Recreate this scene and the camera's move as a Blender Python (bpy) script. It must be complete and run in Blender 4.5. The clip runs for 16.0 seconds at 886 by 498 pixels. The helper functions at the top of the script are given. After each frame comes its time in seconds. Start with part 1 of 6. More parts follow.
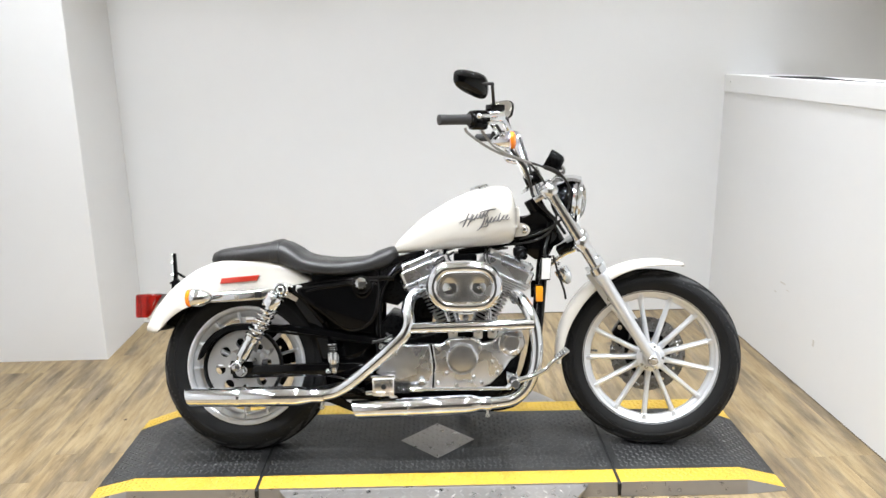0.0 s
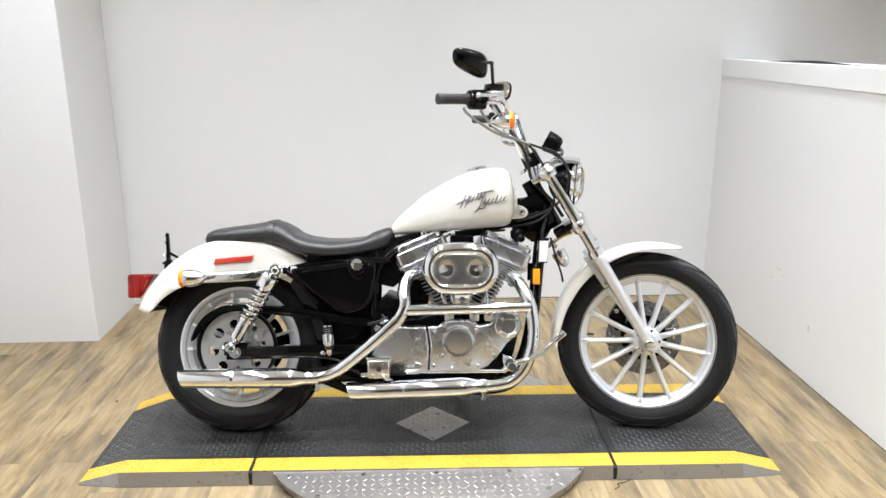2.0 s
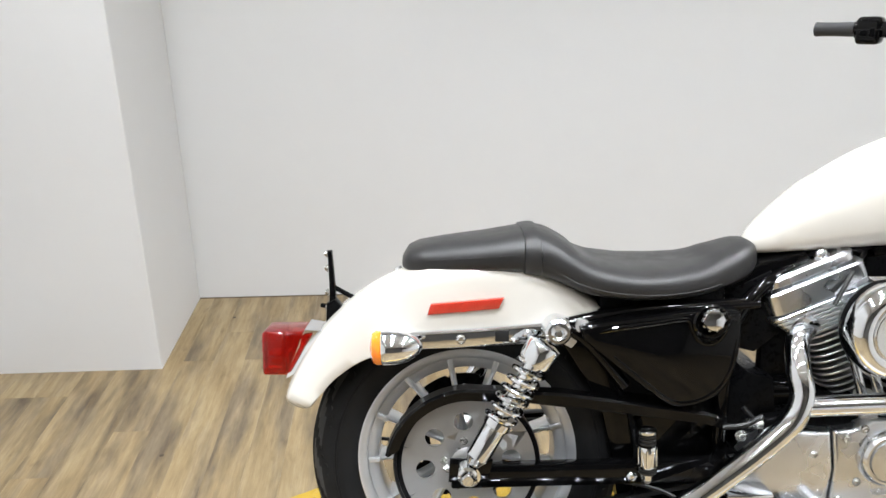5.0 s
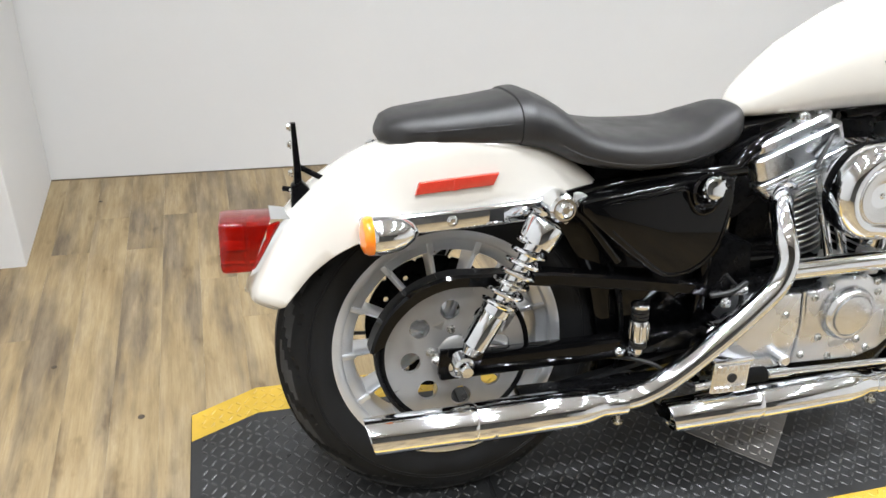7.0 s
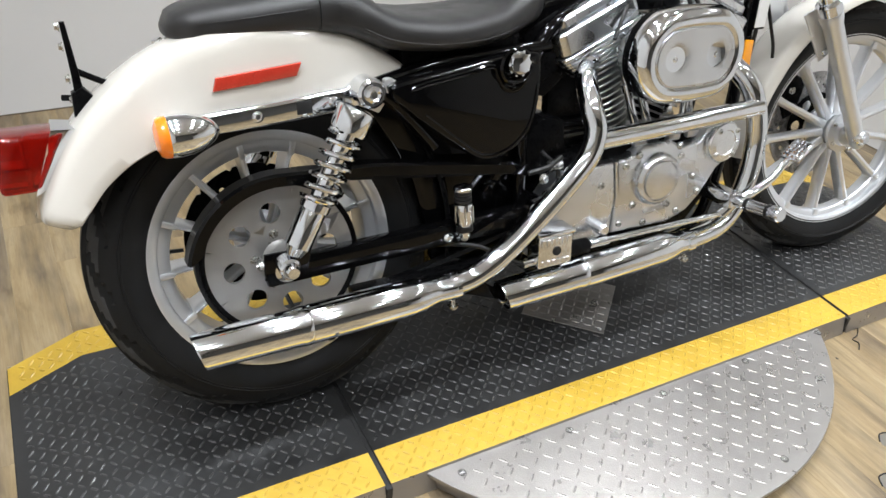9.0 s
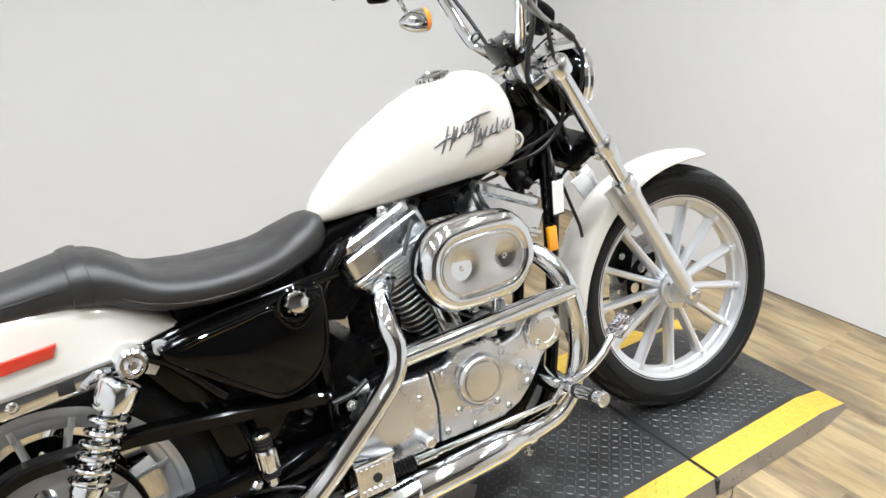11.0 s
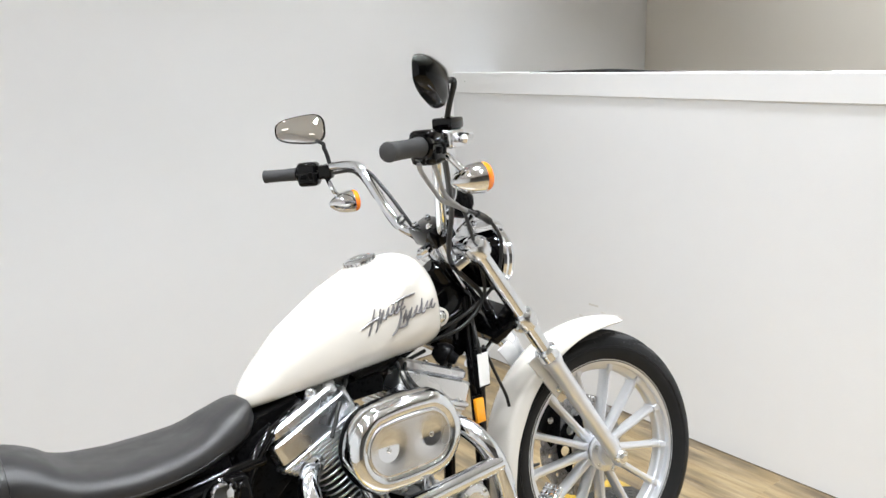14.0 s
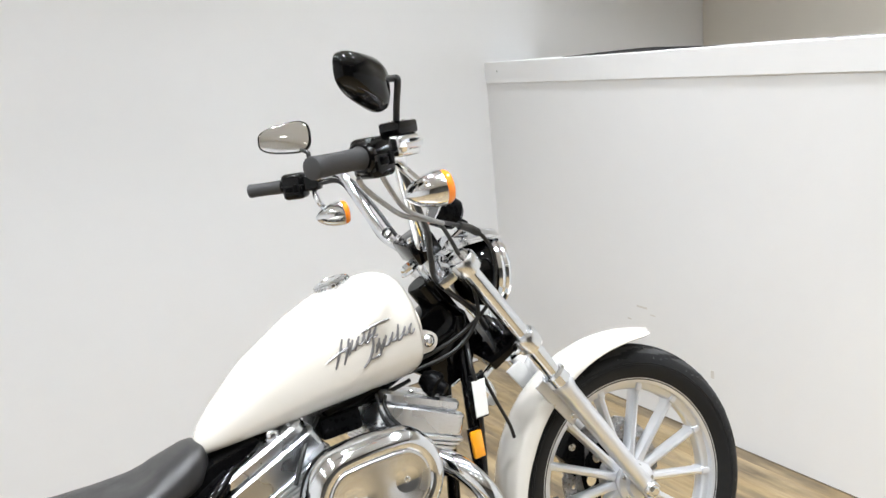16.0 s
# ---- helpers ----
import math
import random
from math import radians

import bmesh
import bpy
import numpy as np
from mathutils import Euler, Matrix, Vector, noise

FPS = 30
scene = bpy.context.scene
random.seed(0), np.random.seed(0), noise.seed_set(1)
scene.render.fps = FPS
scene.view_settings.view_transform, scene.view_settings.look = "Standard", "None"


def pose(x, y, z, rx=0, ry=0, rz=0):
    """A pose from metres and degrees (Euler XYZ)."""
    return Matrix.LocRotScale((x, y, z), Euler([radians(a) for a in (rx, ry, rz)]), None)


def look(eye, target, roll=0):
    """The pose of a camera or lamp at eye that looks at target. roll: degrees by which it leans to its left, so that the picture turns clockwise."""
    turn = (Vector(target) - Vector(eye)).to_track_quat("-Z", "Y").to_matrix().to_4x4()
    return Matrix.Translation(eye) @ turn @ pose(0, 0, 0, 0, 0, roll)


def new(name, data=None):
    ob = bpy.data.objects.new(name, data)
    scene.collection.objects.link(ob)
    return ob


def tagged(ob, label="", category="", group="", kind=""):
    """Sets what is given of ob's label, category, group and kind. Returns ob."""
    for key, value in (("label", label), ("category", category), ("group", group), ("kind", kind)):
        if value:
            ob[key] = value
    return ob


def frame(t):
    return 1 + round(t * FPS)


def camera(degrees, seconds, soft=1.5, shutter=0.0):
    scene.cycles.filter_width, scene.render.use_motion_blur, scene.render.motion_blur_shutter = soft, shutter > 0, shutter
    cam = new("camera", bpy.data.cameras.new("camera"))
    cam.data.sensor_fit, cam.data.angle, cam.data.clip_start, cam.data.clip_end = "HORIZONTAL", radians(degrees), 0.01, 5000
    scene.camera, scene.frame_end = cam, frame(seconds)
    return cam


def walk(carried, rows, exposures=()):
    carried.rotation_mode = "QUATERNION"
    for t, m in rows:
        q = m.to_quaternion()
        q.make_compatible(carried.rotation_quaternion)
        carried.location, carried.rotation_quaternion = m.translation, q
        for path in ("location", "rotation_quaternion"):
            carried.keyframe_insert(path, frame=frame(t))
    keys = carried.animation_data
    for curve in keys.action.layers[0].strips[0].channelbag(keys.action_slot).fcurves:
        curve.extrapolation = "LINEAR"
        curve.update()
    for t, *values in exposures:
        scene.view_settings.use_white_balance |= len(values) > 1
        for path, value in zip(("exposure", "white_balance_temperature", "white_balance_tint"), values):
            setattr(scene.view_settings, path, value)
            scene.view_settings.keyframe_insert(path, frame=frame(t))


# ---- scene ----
cam = camera(60.4, 16.0)
PATH = [
    (0, (0.026, -2.752, 1.505), (0.101, -0.817, 1.006), -0.71),
    (0.5, (0.037, -2.761, 1.494), (0.113, -0.823, 1.007), -0.90),
    (1, (0.037, -2.762, 1.483), (0.116, -0.821, 1.006), -0.99),
    (1.5, (0.021, -2.757, 1.485), (0.1, -0.818, 1.003), -0.69),
    (2, (0.006, -2.73, 1.479), (0.104, -0.804, 0.947), -0.10),
    (2.5, (-0.09, -2.666, 1.481), (0.026, -0.741, 0.952), -4.11),
    (3, (-0.074, -2.463, 1.452), (-0.006, -0.54, 0.905), -6.32),
    (3.5, (-0.114, -2.148, 1.445), (-0.185, -0.225, 0.9), -5.39),
    (4, (-0.355, -1.878, 1.426), (-0.383, 0.002, 0.743), -7.45),
    (4.5, (-0.534, -1.584, 1.385), (-0.599, 0.263, 0.62), -5.01),
    (4.7, (-0.625, -1.449, 1.37), (-0.631, 0.404, 0.619), -2.88),
    (6.8, (-1.02, -1.102, 1.318), (-0.439, 0.524, 0.309), 4.17),
    (7, (-1.019, -1.107, 1.286), (-0.462, 0.5, 0.233), 5.03),
    (7.5, (-1.006, -1.123, 1.218), (-0.445, 0.388, 0.034), 4.60),
    (8, (-1.01, -1.14, 1.179), (-0.434, 0.312, -0.069), 5.32),
    (8.5, (-1.015, -1.142, 1.186), (-0.36, 0.312, -0.021), 4.23),
    (9, (-0.961, -1.156, 1.204), (-0.088, 0.227, 0.053), 5.72),
    (9.5, (-0.856, -1.197, 1.243), (0.101, 0.181, 0.154), 2.27),
    (10, (-0.701, -1.232, 1.286), (0.265, 0.219, 0.304), -0.21),
    (10.2, (-0.652, -1.235, 1.295), (0.315, 0.236, 0.346), -1.24),
    (12.3, (-0.636, -1.256, 1.407), (0.538, 0.234, 0.774), -0.28),
    (12.5, (-0.637, -1.26, 1.413), (0.553, 0.227, 0.804), -0.38),
    (13, (-0.631, -1.279, 1.425), (0.594, 0.196, 0.856), -0.24),
    (13.5, (-0.63, -1.287, 1.432), (0.604, 0.194, 0.901), -0.35),
    (14, (-0.629, -1.29, 1.447), (0.605, 0.206, 0.957), -1.50),
    (14.5, (-0.645, -1.294, 1.445), (0.527, 0.249, 0.948), -2.03),
    (15, (-0.627, -1.288, 1.446), (0.557, 0.245, 0.949), -4.29),
    (15.5, (-0.486, -1.307, 1.432), (0.673, 0.247, 0.939), -4.49),
    (16, (-0.328, -1.266, 1.439), (0.719, 0.363, 0.938), -5.55),
]
walk(cam, [(t, look(eye, target, roll)) for t, eye, target, roll in PATH], [(0, 0.05), (2, 0.03), (3.5, -0.11), (4.7, -0.10), (7, -0.09), (8, -0.31), (8.5, -0.43), (9.5, -0.50), (10.2, -0.26), (12.5, 0.02), (14.5, -0.07), (15.2, -0.07), (16, -0.02)])

# world: a closed showroom, a trace of grey ambient only
world = bpy.data.worlds.new("world")
scene.world = world
world.use_nodes = True
world.node_tree.nodes["Background"].inputs[0].default_value = (0.8, 0.85, 0.9, 1)
world.node_tree.nodes["Background"].inputs[1].default_value = 0.05
scene.view_settings.exposure = 0.0
CEIL = 2.95
# front row and the three past the ledge: unseen fill lamps, added to brighten
DOWNLIGHTS = [(x, y) for y in (-3.8, -2.6, -1.5, -0.45, 0.55) for x in (-1.55, -0.5, 0.55, 1.55)] + [(2.65, -2.3), (2.65, -1.1), (2.75, -0.1)]
LAMP_POWER = 13.1


# ---- materials ----
def shader(name, base=(0.8, 0.8, 0.8), rough=0.5, metal=0.0, coat=0.0, coat_rough=0.03, trans=0.0, ior=1.45, aniso=0.0):
    mat = bpy.data.materials.new(name)
    mat.use_nodes = True
    bsdf = mat.node_tree.nodes["Principled BSDF"]
    for key, value in (("Base Color", (*base, 1)), ("Roughness", rough), ("Metallic", metal), ("Coat Weight", coat), ("Coat Roughness", coat_rough), ("Transmission Weight", trans), ("IOR", ior), ("Anisotropic", aniso)):
        bsdf.inputs[key].default_value = value
    return mat, mat.node_tree.nodes, mat.node_tree.links, bsdf


def noise_tex(nodes, links, scale, detail=4.0, rough=0.55, stretch=(1, 1, 1), coord="Object", extra=None):
    co = nodes.new("ShaderNodeTexCoord")
    mp = nodes.new("ShaderNodeMapping")
    mp.inputs["Scale"].default_value = stretch
    links.new(co.outputs[coord], mp.inputs["Vector"])
    if extra is not None:
        links.new(extra, mp.inputs["Location"])
    tex = nodes.new("ShaderNodeTexNoise")
    tex.inputs["Scale"].default_value = scale
    tex.inputs["Detail"].default_value = detail
    tex.inputs["Roughness"].default_value = rough
    links.new(mp.outputs["Vector"], tex.inputs["Vector"])
    return tex


def ramp_of(nodes, links, source, stops):
    rp = nodes.new("ShaderNodeValToRGB")
    while len(rp.color_ramp.elements) < len(stops):
        rp.color_ramp.elements.new(0.5)
    for el, (p, c) in zip(rp.color_ramp.elements, stops):
        el.position = p
        el.color = (*c, 1) if len(c) == 3 else c
    links.new(source, rp.inputs["Fac"])
    return rp


def mix_color(nodes, links, fac, a, b, mode="MIX"):
    mx = nodes.new("ShaderNodeMix")
    mx.data_type, mx.blend_type = "RGBA", mode
    for sock, value in ((mx.inputs[0], fac), (mx.inputs[6], a), (mx.inputs[7], b)):
        if hasattr(value, "links"):
            links.new(value, sock)
        else:
            sock.default_value = value if isinstance(value, float) else (*value, 1)
    return mx.outputs[2]


def bump(nodes, links, bsdf, height, strength, distance):
    bp = nodes.new("ShaderNodeBump")
    bp.inputs["Strength"].default_value = strength
    bp.inputs["Distance"].default_value = distance
    links.new(height, bp.inputs["Height"])
    links.new(bp.outputs["Normal"], bsdf.inputs["Normal"])
    return bp


def worn(name, base, rough, metal=0.0, coat=0.0, spread=0.12, tone=0.12, scale=60.0, grain=900.0, relief=0.0, stretch=(1, 1, 1), coat_rough=0.03, ior=1.45, octaves=6.0):
    """A surface with blotches of tone and gloss at two scales and fine relief."""
    mat, nodes, links, bsdf = shader(name, base, rough, metal, coat, coat_rough, ior=ior)
    big = noise_tex(nodes, links, scale / 8, 5.0)
    small = noise_tex(nodes, links, scale, octaves, 0.6, stretch)
    dark = tuple(c * (1 - tone) for c in base)
    light = tuple(min(1.0, c * (1 + tone * 0.6)) for c in base)
    one = ramp_of(nodes, links, big.outputs[0], [(0.3, dark), (0.7, light)])
    two = ramp_of(nodes, links, small.outputs[0], [(0.3, dark), (0.7, light)])
    links.new(mix_color(nodes, links, 0.5, one.outputs[0], two.outputs[0]), bsdf.inputs["Base Color"])
    rr = ramp_of(nodes, links, small.outputs[0], [(0.25, (max(0.0, rough - spread),) * 3), (0.75, (min(1.0, rough + spread),) * 3)])
    links.new(rr.outputs[0], bsdf.inputs["Roughness"])
    if relief:
        fine = noise_tex(nodes, links, grain, 3.0, 0.5, stretch)
        bump(nodes, links, bsdf, fine.outputs[0], 0.6, relief)
    return mat


CHROME = worn("chrome", (0.82, 0.845, 0.88), 0.075, 1.0, spread=0.02, tone=0.03, scale=12, octaves=1.0)
POLISHED = worn("polished aluminium", (0.80, 0.817, 0.84), 0.20, 1.0, spread=0.05, tone=0.06, scale=20, octaves=1.5)
COVER = worn("lacquered aluminium cover", (0.78, 0.797, 0.82), 0.28, 1.0, spread=0.07, tone=0.12, scale=16, octaves=1.5)
BRUSHED = worn("brushed aluminium", (0.73, 0.742, 0.757), 0.24, 1.0, spread=0.05, tone=0.05, scale=16, octaves=1.0)
CAST = worn("silver cast metal", (0.82, 0.82, 0.82), 0.36, 0.75, spread=0.05, tone=0.08, scale=30, octaves=2.0)
ALLOY = worn("silver painted alloy", (0.74, 0.755, 0.78), 0.33, 0.70, coat=0.3, spread=0.04, tone=0.05, scale=20, coat_rough=0.15, octaves=2.0)
FIN = worn("machined fin edges", (0.56, 0.565, 0.57), 0.38, 0.9, spread=0.1, tone=0.2, scale=120)
BLACK = worn("gloss black paint", (0.002, 0.002, 0.0022), 0.05, 0.0, coat=0.0, spread=0.02, tone=0.3, scale=40, ior=1.32)
SATIN = worn("satin black", (0.003, 0.003, 0.0033), 0.30, 0.0, spread=0.1, tone=0.25, scale=90, relief=0.0002, ior=1.16)
RUBBER = worn("black rubber", (0.011, 0.0112, 0.0117), 0.50, 0.0, spread=0.1, tone=0.3, scale=70, relief=0.0004, ior=1.28)
# tread lands: their sheen is put into a lighter colour, so grooves read dark
LAND_RUBBER = worn("tread land rubber with sheen", (0.044, 0.044, 0.0445), 0.55, 0.0, spread=0.1, tone=0.4, scale=40, relief=0.0004, ior=1.28)
GRIP = worn("grey rubber grip", (0.046, 0.046, 0.047), 0.7, 0.0, spread=0.08, tone=0.2, scale=120, grain=1500, relief=0.0005)
VINYL = worn("black seat vinyl", (0.020, 0.0195, 0.0195), 0.38, 0.0, spread=0.08, tone=0.15, scale=30, grain=700, relief=0.0006)
PEARL = worn("pearl white paint", (0.635, 0.604, 0.545), 0.22, 0.0, coat=1.0, spread=0.03, tone=0.03, scale=20, coat_rough=0.03)
BOLT = worn("zinc bolt", (0.6, 0.6, 0.58), 0.25, 1.0, tone=0.15, scale=200)
ROTOR = worn("steel brake rotor", (0.34, 0.33, 0.32), 0.30, 1.0, tone=0.2, scale=150)
PULLEY = worn("satin machined pulley", (0.40, 0.395, 0.385), 0.40, 0.8, tone=0.08, scale=60, relief=0.0002)
DECAL = worn("dark silver script", (0.20, 0.195, 0.20), 0.33, 0.55, tone=0.1, scale=100)
WHITE_TAG = worn("white label", (0.75, 0.75, 0.73), 0.5, tone=0.05)
AMBER_REFLECTOR = worn("amber reflector", (0.95, 0.36, 0.015), 0.2, coat=1.0, tone=0.15, scale=400)
AMBER = shader("amber lens", (1.0, 0.25, 0.012), 0.12, coat=1.0)[0]
AMBER.node_tree.nodes["Principled BSDF"].inputs["Subsurface Weight"].default_value = 0.3
AMBER.node_tree.nodes["Principled BSDF"].inputs["Subsurface Radius"].default_value = (0.02, 0.008, 0.002)
RED = shader("red lens", (0.50, 0.009, 0.004), 0.10, trans=0.85)[0]
RED_REFLECTOR = worn("red reflector", (0.52, 0.04, 0.022), 0.2, coat=1.0, tone=0.2, scale=400)
GLASS = shader("clear glass", (1, 1, 1), 0.02, trans=1.0, ior=1.35)[0]
MIRROR = shader("mirror glass", (0.82, 0.82, 0.82), 0.01, 1.0)[0]
DIAL = worn("dark gauge face", (0.03, 0.03, 0.032), 0.3, coat=0.8)


def wall_paint(name, base):
    mat, nodes, links, bsdf = shader(name, base, 0.55)
    big = noise_tex(nodes, links, 0.9, 4.0)
    mid = noise_tex(nodes, links, 14.0, 5.0)
    fine = noise_tex(nodes, links, 260.0, 3.0)
    lo = tuple(c * 0.965 for c in base)
    hi = tuple(min(1, c * 1.015) for c in base)
    a = ramp_of(nodes, links, big.outputs[0], [(0.35, lo), (0.65, hi)])
    b = ramp_of(nodes, links, mid.outputs[0], [(0.3, tuple(c * 0.985 for c in base)), (0.7, base)])
    links.new(mix_color(nodes, links, 0.5, a.outputs[0], b.outputs[0]), bsdf.inputs["Base Color"])
    bump(nodes, links, bsdf, fine.outputs[0], 0.25, 0.0012)
    return mat


WALL = wall_paint("white wall paint", (0.79, 0.795, 0.80))
DARK_BACKDROP = wall_paint("dark grey reflection backdrop", (0.13, 0.128, 0.125))
WALL_FAR = wall_paint("beige wall paint", (0.72, 0.68, 0.61))
CEILING_PAINT = wall_paint("ceiling paint", (0.70, 0.695, 0.68))
TRIM = wall_paint("white trim paint", (0.82, 0.825, 0.83))


def wood_planks():
    mat, nodes, links, bsdf = shader("light oak plank", (0.4, 0.3, 0.2), 0.42, ior=1.45)
    info = nodes.new("ShaderNodeObjectInfo")
    shift = nodes.new("ShaderNodeVectorMath")
    shift.operation = "SCALE"
    shift.inputs["Scale"].default_value = 40.0
    comb = nodes.new("ShaderNodeCombineXYZ")
    for i in range(3):
        links.new(info.outputs["Random"], comb.inputs[i])
    links.new(comb.outputs[0], shift.inputs[0])
    grain = noise_tex(nodes, links, 3.2, 8.0, 0.66, (9, 1.2, 4), extra=shift.outputs[0])
    knots = noise_tex(nodes, links, 5.0, 4.0, 0.6, (2.6, 1.1, 1), extra=shift.outputs[0])
    fine = noise_tex(nodes, links, 9.0, 6.0, 0.6, (34, 0.8, 4), extra=shift.outputs[0])
    patch = noise_tex(nodes, links, 3.0, 3.0, 0.5, (2.2, 0.9, 1), extra=shift.outputs[0])
    weather = noise_tex(nodes, links, 1.5, 5.0, 0.6, (8.5, 1.3, 2), extra=shift.outputs[0])
    tan = ramp_of(nodes, links, grain.outputs[0], [(0.26, (0.165, 0.116, 0.058)), (0.5, (0.272, 0.202, 0.108)), (0.74, (0.350, 0.273, 0.162))])
    grey = ramp_of(nodes, links, grain.outputs[0], [(0.26, (0.070, 0.051, 0.032)), (0.5, (0.142, 0.108, 0.068)), (0.74, (0.225, 0.176, 0.115))])
    aged = ramp_of(nodes, links, weather.outputs[0], [(0.43, (0, 0, 0)), (0.62, (1, 1, 1))])
    worn_wood = mix_color(nodes, links, aged.outputs[0], tan.outputs[0], grey.outputs[0])
    f = ramp_of(nodes, links, fine.outputs[0], [(0.30, (0.80, 0.77, 0.72)), (0.6, (1, 1, 1))])
    p = ramp_of(nodes, links, patch.outputs[0], [(0.30, (0.55, 0.48, 0.38)), (0.52, (1, 1, 1))])
    kn = ramp_of(nodes, links, knots.outputs[0], [(0.28, (0.42, 0.35, 0.26)), (0.40, (1, 1, 1))])
    tone = ramp_of(nodes, links, info.outputs["Random"], [(0.0, (0.95, 0.945, 0.935)), (0.5, (1.0, 1.0, 1.0)), (1.0, (1.06, 1.05, 1.03))])
    c = mix_color(nodes, links, 0.6, worn_wood, f.outputs[0], "MULTIPLY")
    c = mix_color(nodes, links, 0.5, c, p.outputs[0], "MULTIPLY")
    c = mix_color(nodes, links, 0.6, c, kn.outputs[0], "MULTIPLY")
    c = mix_color(nodes, links, 1.0, c, tone.outputs[0], "MULTIPLY")
    links.new(c, bsdf.inputs["Base Color"])
    rr = ramp_of(nodes, links, grain.outputs[0], [(0.3, (0.5,) * 3), (0.7, (0.36,) * 3)])
    links.new(rr.outputs[0], bsdf.inputs["Roughness"])
    bump(nodes, links, bsdf, fine.outputs[0], 0.35, 0.0008)
    return mat


WOOD = wood_planks()
DECK = worn("black tread paint", (0.018, 0.0182, 0.0184), 0.42, spread=0.14, tone=0.5, scale=26, grain=240, relief=0.0005, ior=1.52)
# bars lighter than the deck: worn tops, plus glints put into the colour
TREAD = worn("worn black tread with glints", (0.047, 0.047, 0.0465), 0.36, spread=0.16, tone=0.6, scale=50)
# slightly darker than the strip: wear, with the bars' shadow side in the colour
YELLOW_TREAD = worn("worn shaded yellow tread", (0.47, 0.305, 0.038), 0.34, spread=0.14, tone=0.3, scale=60)
YELLOW = worn("yellow safety paint", (0.49, 0.315, 0.036), 0.38, spread=0.1, tone=0.16, scale=30, grain=220, relief=0.0006)
PLATE = worn("bare tread plate", (0.34, 0.323, 0.305), 0.30, 0.72, spread=0.05, tone=0.07, scale=22, grain=300, relief=0.0004)
SEAM = worn("dark seam", (0.01, 0.01, 0.01), 0.6)
CABLE = worn("black cable", (0.010, 0.010, 0.010), 0.38, tone=0.2)
BRAID = worn("grey braided cable", (0.35, 0.35, 0.35), 0.35, 0.7, tone=0.3, scale=500)
DIFFUSER = shader("lamp diffuser", (0.9, 0.9, 0.9), 0.4)[0]
DIFFUSER.node_tree.nodes["Principled BSDF"].inputs["Emission Color"].default_value = (1, 0.95, 0.88, 1)
DIFFUSER.node_tree.nodes["Principled BSDF"].inputs["Emission Strength"].default_value = 3.0


# ---- shape helpers ----
def link_mesh(name, bm, mat, sharp=35, m=None):
    if m is not None:
        bm.transform(m)
    bmesh.ops.recalc_face_normals(bm, faces=bm.faces)
    me = bpy.data.meshes.new(name)
    bm.to_mesh(me)
    bm.free()
    me.materials.append(mat)
    me.shade_smooth()
    me.set_sharp_from_angle(angle=radians(sharp))
    return new(name, me)


def part(name, bm, mat, parent=None, label="", m=None, sharp=35):
    ob = link_mesh(name, bm, mat, sharp, m)
    ob.parent = parent
    return tagged(ob, label) if label else ob


def thing(name, label, category, m=Matrix(), group="", kind=""):
    ob = new(name)
    ob.empty_display_size = 0.1
    ob.matrix_world = m
    return tagged(ob, label, category, group, kind)


def box(lo, hi, bevel=0.0, seg=2, m=None):
    bm = bmesh.new()
    bmesh.ops.create_cube(bm, size=1.0)
    size = [max(1e-4, b - a) for a, b in zip(lo, hi)]
    mid = [(a + b) / 2 for a, b in zip(lo, hi)]
    bm.transform(Matrix.Translation(mid) @ Matrix.Diagonal((*size, 1)))
    if bevel:
        bmesh.ops.bevel(bm, geom=list(bm.edges), offset=min(bevel, min(size) * 0.48), segments=seg, profile=0.5, affect="EDGES")
    if m is not None:
        bm.transform(m)
    return bm


def join(*bms):
    """Several meshes of one part in one."""
    out = bmesh.new()
    for bm in bms:
        me = bpy.data.meshes.new("tmp")
        bm.to_mesh(me)
        out.from_mesh(me)
        bm.free()
        bpy.data.meshes.remove(me)
    return out


def skin(rings, closed_loop=False, caps=True):
    """Rings of equally many points joined into a hull."""
    bm = bmesh.new()
    vs = [[bm.verts.new(p) for p in ring] for ring in rings]
    n = len(rings[0])
    pairs = list(zip(vs, vs[1:])) + ([(vs[-1], vs[0])] if closed_loop else [])
    for a, b in pairs:
        for i in range(n):
            j = (i + 1) % n
            bm.faces.new((a[i], a[j], b[j], b[i]))
    if caps and not closed_loop:
        bm.faces.new(list(reversed(vs[0])))
        bm.faces.new(vs[-1])
    return bm


def smooth_path(points, per=6):
    """Catmull-Rom through the points."""
    pts = [Vector(p) for p in points]
    if len(pts) < 3:
        return pts
    ext = [pts[0] * 2 - pts[1], *pts, pts[-1] * 2 - pts[-2]]
    out = []
    for i in range(1, len(ext) - 2):
        a, b, c, d = ext[i - 1:i + 3]
        for k in range(per):
            t = k / per
            out.append(0.5 * ((2 * b) + (c - a) * t + (2 * a - 5 * b + 4 * c - d) * t * t + (3 * b - a - 3 * c + d) * t ** 3))
    out.append(pts[-1])
    return out


